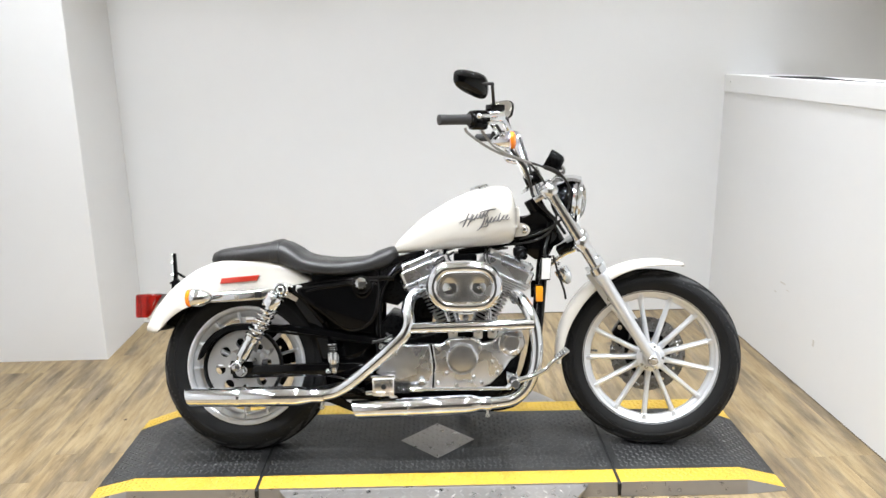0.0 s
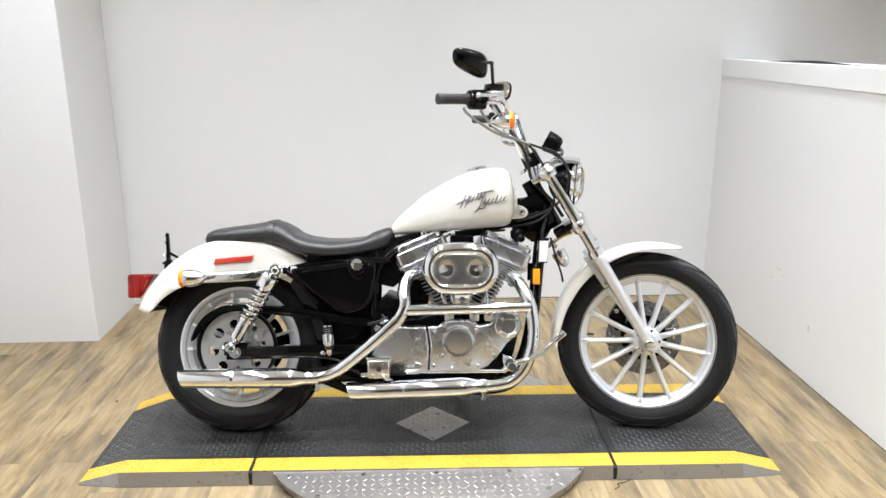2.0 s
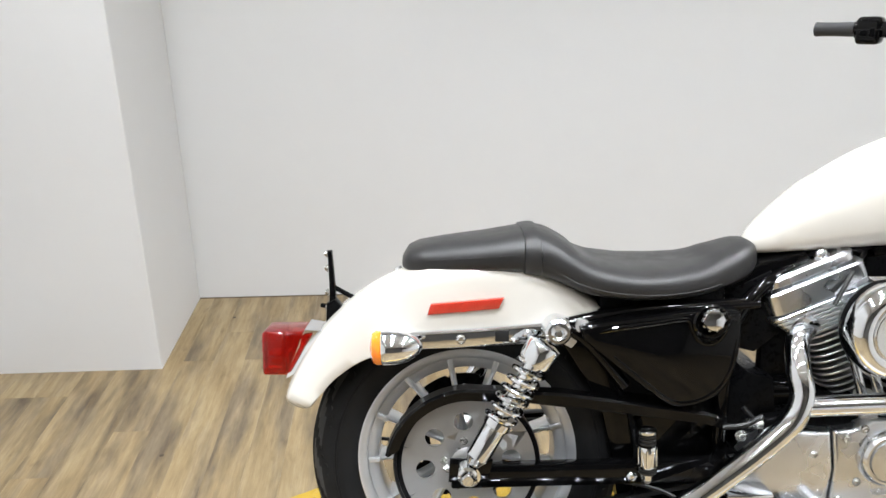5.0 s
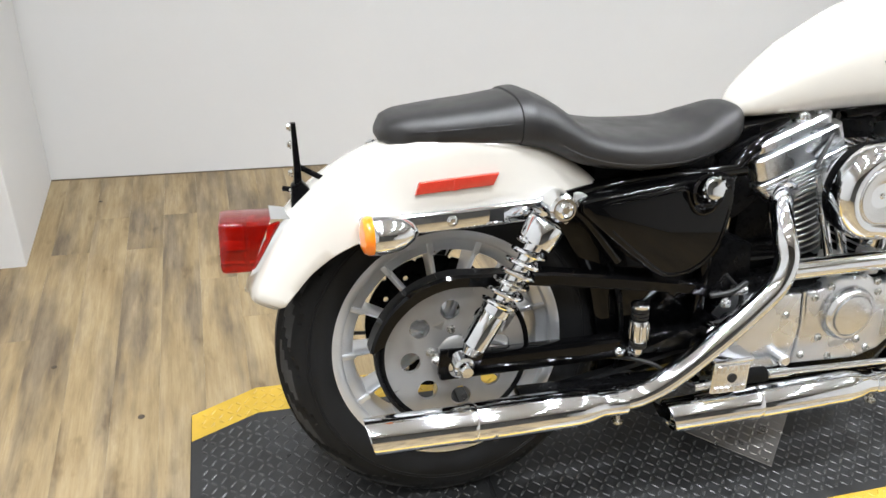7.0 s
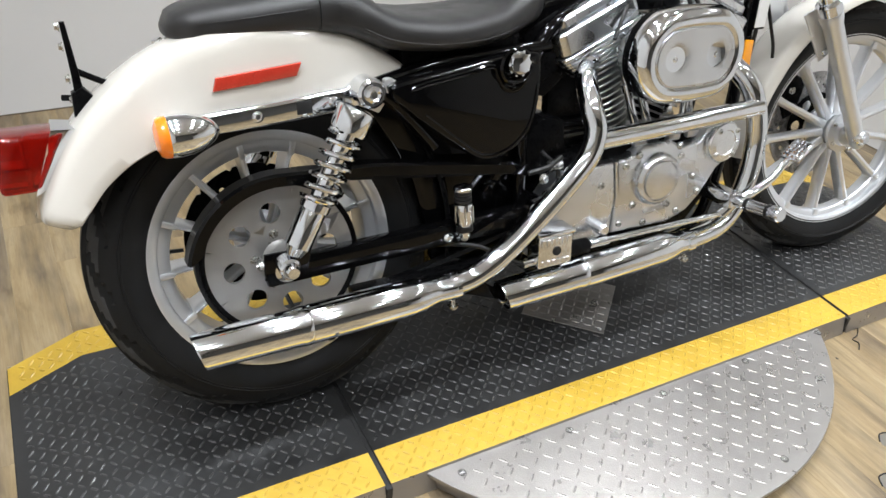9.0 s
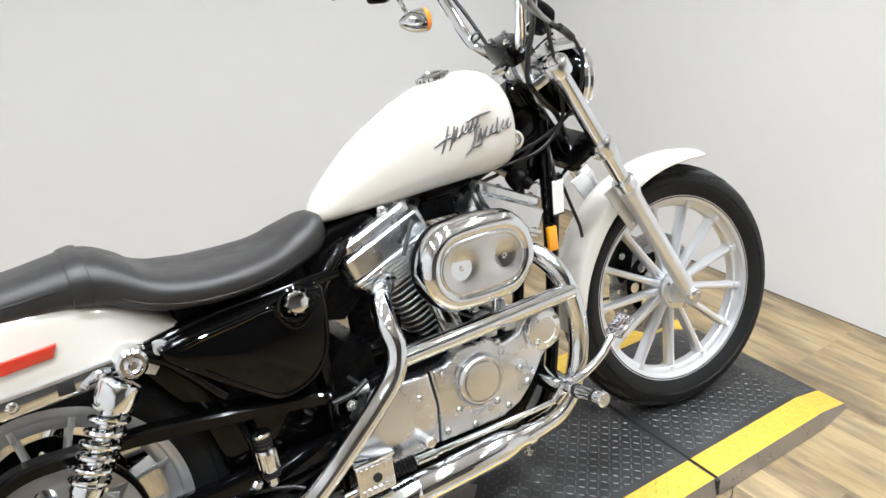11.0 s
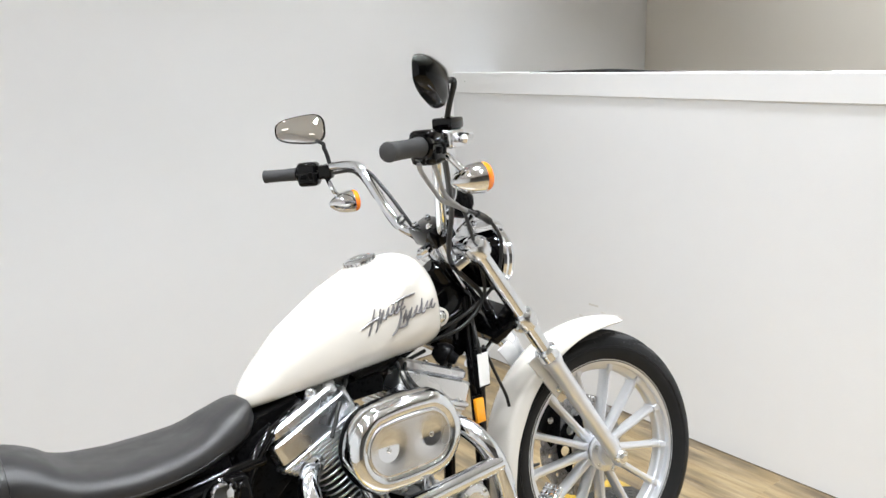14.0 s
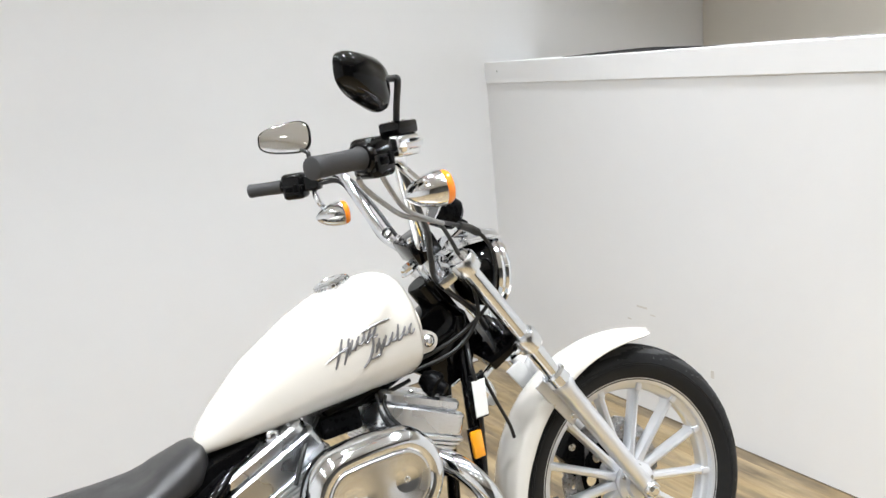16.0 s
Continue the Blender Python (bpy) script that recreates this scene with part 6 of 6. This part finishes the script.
# rear brake master cylinder, rod, pedal and rider peg
cyl = part("brake_cylinder", box((-0.280, -0.216, 0.226), (-0.197, -0.168, 0.296), 0.006, 3), POLISHED, bike, "polished rear brake cylinder")
part("cylinder_lid", box((-0.284, -0.219, 0.296), (-0.193, -0.165, 0.306), 0.004, 2), CHROME, cyl)
for k in range(6):
    for z0, z1 in ((0.276, 0.292), (0.230, 0.244)):
        part("cylinder_rib", box((-0.274 + 0.0125 * k, -0.2185, z0), (-0.267 + 0.0125 * k, -0.214, z1), 0.001, 1), POLISHED, cyl)
part("sight_glass", lathe([(0.010, 0), (0.010, 0.002), (0.007, 0.003), (0, 0.001)], (-0.237, -0.216, 0.262), (0, -1, 0), 20), SEAM, cyl)
part("banjo", rod((-0.305, -0.192, 0.235), (-0.277, -0.192, 0.237), 0.010, 14), CHROME, cyl)
for k in range(7):
    part("boot_rib", lathe([(0.010, 0.008 * k), (0.0165, 0.003 + 0.008 * k), (0.010, 0.0065 + 0.008 * k)], (-0.196, -0.194, 0.247), (1, 0, 0), 18, closed=True), CABLE, cyl)
part("push_rod", rod((-0.196, -0.194, 0.247), (0.230, -0.205, 0.250), 0.0065, 14), CHROME, bike, "chrome brake push rod")
part("rod_sleeve", rod((-0.139, -0.1955, 0.247), (-0.09, -0.197, 0.2477), 0.010, 14, 0.002), CHROME, bike)
pedal = part("brake_pedal", tube([(0.222, -0.212, 0.252), (0.258, -0.216, 0.280), (0.310, -0.220, 0.296), (0.362, -0.222, 0.322), (0.388, -0.222, 0.348), (0.414, -0.222, 0.369)], [0.011, 0.013, 0.010, 0.009, 0.0085, 0.008], 14, 6, squash=0.75), CHROME, bike, "chrome brake pedal")
pad_m = Matrix.Translation((0.424, -0.226, 0.380)) @ Matrix.Rotation(radians(-38), 4, "Y")
pad = part("pedal_pad", box((-0.030, -0.026, -0.005), (0.030, 0.026, 0.006), 0.004, 2, pad_m), CHROME, pedal)
for i in range(5):
    for j in range(4):
        part("pad_stud", lathe([(0.0048, 0.0), (0.0042, 0.003), (0, 0.0034)], pad_m @ Vector((-0.023 + 0.0115 * i, -0.019 + 0.0125 * j, 0.006)), pad_m.to_3x3() @ Vector((0, 0, 1)), 10), POLISHED, pedal)
part("pedal_pivot", rod((0.245, -0.16, 0.290), (0.245, -0.232, 0.290), 0.018, 20, 0.004), CHROME, pedal)
for s in (-1, 1):
    foot_peg = part("foot_peg", lathe([(0, 0), (0.014, 0), (0.016, 0.004), (0.016, 0.030), (0.014, 0.032), (0.014, 0.10), (0.016, 0.103), (0.017, 0.110), (0.017, 0.126), (0.014, 0.130), (0, 0.130)], (0.241, s * 0.230, 0.290), (0, s, 0.10), 22), CHROME, bike, "chrome foot peg with black rubber rings")
    for k in range(2):
        part("rubber_ring", lathe([(0.0135, 0.036 + 0.058 * k), (0.0165, 0.037 + 0.058 * k), (0.0165, 0.043 + 0.058 * k), (0.0135, 0.044 + 0.058 * k)], (0.241, s * 0.230, 0.290), (0, s, 0.10), 22, closed=True), CABLE, foot_peg)
    part("peg_clevis", box((0.220, min(s * 0.12, s * 0.235), 0.273), (0.263, max(s * 0.12, s * 0.235), 0.308), 0.008, 2), SATIN if s > 0 else CHROME, foot_peg)

# front brake caliper and horn on the far side
part("brake_caliper", prism([(0.660, 0.405), (0.700, 0.47), (0.735, 0.455), (0.725, 0.36), (0.690, 0.345)], 0.045, 0.105, 0.010, 3), SATIN, bike, "black front brake caliper", m=STEER)
part("caliper_bolt", hex_bolt((0.69, 0.044, 0.43), (0, -1, 0), 0.007, 0.006), BOLT, bike, m=STEER)
part("horn_cover", lathe([(0, -0.05), (0.012, -0.046), (0.026, -0.025), (0.030, 0.0), (0.028, 0.022), (0.020, 0.026), (0, 0.024)], (0.47, 0.045, 0.655), (-0.5, 0.0, 0.86), 24), CHROME, bike, "chrome bullet horn cover")
part("horn_stay", tube([(0.385, 0.03, 0.70), (0.42, 0.04, 0.705), (0.455, 0.045, 0.690)], 0.008, 10), CHROME, bike)
part("fork_stop_tube", tube([(0.40, -0.05, 0.695), (0.455, -0.052, 0.735), (0.50, -0.055, 0.755)], 0.008, 10), CHROME, bike)

# cables and hoses
for t in (0.06, 0.92):
    p = Vector((0.297, 0.208, 1.127)) + (Vector((0.3205, 0.105, 1.056)) - Vector((0.297, 0.208, 1.127))) * t
    part("cable_clip", lathe([(0.0128, -0.004), (0.0142, -0.003), (0.0142, 0.003), (0.0128, 0.004)], p, Vector((0.0235, -0.103, -0.071)), 18, closed=True), CABLE, bar, m=STEER)
for pts, r, mat, label in (
    ([(0.130, -0.400, 1.230), (0.140, -0.388, 1.213), (0.185, -0.340, 1.175), (0.235, -0.28, 1.142), (0.30, -0.22, 1.118), (0.345, -0.18, 1.10)], 0.0048, BRAID, "grey cable sheath"),
    ([(0.175, -0.365, 1.240), (0.195, -0.345, 1.202), (0.235, -0.295, 1.155), (0.30, -0.225, 1.12), (0.345, -0.182, 1.10)], 0.0048, BRAID, "grey cable sheath"),
    ([(0.335, -0.19, 1.105), (0.375, -0.155, 1.09), (0.433, -0.112, 1.066), (0.468, -0.100, 1.035), (0.488, -0.090, 0.985), (0.468, -0.078, 0.895), (0.38, -0.07, 0.83), (0.25, -0.06, 0.79), (0.12, -0.05, 0.755)], 0.0045, CABLE, "black throttle cable"),
    ([(0.335, -0.187, 1.103), (0.36, -0.155, 1.075), (0.40, -0.11, 1.01), (0.43, -0.085, 0.93), (0.43, -0.078, 0.86), (0.36, -0.075, 0.80), (0.22, -0.065, 0.775)], 0.0045, CABLE, "black throttle cable"),
    ([(0.395, -0.142, 1.083), (0.425, -0.118, 1.070), (0.450, -0.106, 1.054)], 0.0088, CABLE, "black cable boot"),
    ([(0.222, -0.325, 1.250), (0.245, -0.29, 1.212), (0.290, -0.215, 1.13), (0.322, -0.15, 1.08), (0.338, -0.10, 1.02), (0.355, -0.075, 0.96), (0.43, -0.06, 0.88), (0.47, -0.03, 0.82)], 0.0065, CABLE, "black brake hose"),
    ([(0.236, 0.338, 1.186), (0.278, 0.232, 1.192), (0.302, 0.165, 1.140), (0.325, 0.112, 1.075), (0.345, 0.088, 1.025), (0.37, 0.06, 0.95)], 0.005, CABLE, "black clutch cable"),
    ([(0.232, 0.342, 1.186), (0.266, 0.262, 1.184), (0.288, 0.200, 1.120), (0.312, 0.150, 1.045), (0.342, 0.095, 1.010), (0.38, 0.05, 0.96)], 0.004, CABLE, "black wiring loom"),
):
    part("cable", tube(pts, r, 10, 6), mat, bike, label, m=STEER)
for pts, r in (
    ([(-0.06, -0.12, 0.66), (-0.02, -0.10, 0.72), (0.03, -0.05, 0.75)], 0.0045),
    ([(0.20, -0.13, 0.66), (0.16, -0.11, 0.72), (0.17, -0.08, 0.755), (0.24, -0.06, 0.765)], 0.0045),
    ([(0.18, -0.12, 0.655), (0.15, -0.10, 0.715), (0.155, -0.07, 0.76)], 0.0045),
    ([(0.415, -0.060, 0.735), (0.435, -0.07, 0.66), (0.455, -0.075, 0.60), (0.462, -0.075, 0.565)], 0.0042),
    ([(0.405, -0.04, 0.82), (0.38, -0.085, 0.76), (0.385, -0.085, 0.70), (0.38, -0.08, 0.60), (0.37, -0.075, 0.50)], 0.005),
    ([(-0.23, -0.13, 0.45), (-0.20, -0.15, 0.41), (-0.22, -0.16, 0.37), (-0.26, -0.15, 0.35)], 0.005),
    ([(-0.28, -0.16, 0.42), (-0.24, -0.17, 0.43), (-0.205, -0.165, 0.445)], 0.006),
    ([(-0.305, -0.19, 0.235), (-0.34, -0.17, 0.25), (-0.40, -0.145, 0.28), (-0.55, -0.12, 0.30)], 0.0045),
):
    part("hose", tube(pts, r, 10, 6), CABLE, bike, "black rubber hose")
part("starter_motor", rod((-0.22, -0.05, 0.455), (-0.06, -0.05, 0.455), 0.036, 24, 0.006), BLACK, bike, "black starter motor")
part("oil_fitting", join(rod((-0.235, -0.165, 0.43), (-0.205, -0.165, 0.43), 0.010, 12), hex_bolt((-0.245, -0.165, 0.405), (0, -1, 0), 0.009, 0.010)), BOLT, bike)
part("pivot_cover", rod((-0.262, -0.14, 0.338), (-0.262, -0.172, 0.338), 0.017, 20, 0.004), CHROME, bike)

# ---- floor planks, last ----
floor = tagged(part("floor", box((XL, YF, -0.05), (XREC + 0.3, YB, -0.006)), SEAM), "light brown wood-look plank floor with a weathered grain", "floor", kind="structure")
PLANK_W, PLANK_L = 0.104, 1.22
plank_mesh = {}


def plank(x, y0, y1):
    key = (round(y1 - y0, 3),)
    if key not in plank_mesh:
        bm = box((-PLANK_W / 2 + 0.0001, -(y1 - y0) / 2 + 0.0001, -0.005), (PLANK_W / 2 - 0.0001, (y1 - y0) / 2 - 0.0001, 0.0), 0.0002, 1)
        me = bpy.data.meshes.new("plank")
        bm.to_mesh(me)
        bm.free()
        me.materials.append(WOOD)
        plank_mesh[key] = me
    ob = new("plank", plank_mesh[key])
    ob.parent = floor
    ob.location = (x, (y0 + y1) / 2, 0)


rows = int((XREC + 0.1 - XL) / PLANK_W)
rng = random.Random(5)
for i in range(rows):
    x = XL + (i + 0.5) * PLANK_W
    y = YB - rng.choice((0.3, 0.5, 0.7, 0.9, 1.1))
    top = YB
    while top > YF:
        low = max(y, YF)
        if top - low > 0.02:
            plank(x, low, top)
        top, y = low, low - PLANK_L

for kx, ky, kr in ((-1.389, 1.336, 0.006), (-1.433, 0.494, 0.007), (-1.227, 0.278, 0.008), (0.624, -0.481, 0.004), (0.702, -0.633, 0.006), (0.60, -0.66, 0.004)):
    part("knot", lathe([(0, 0.0), (kr, 0.0), (kr * 0.8, 0.0005), (0, 0.0006)], (kx, ky, 0), (0, 0, 1), 9), worn("dark wood knot", (0.05, 0.036, 0.022), 0.6), floor)
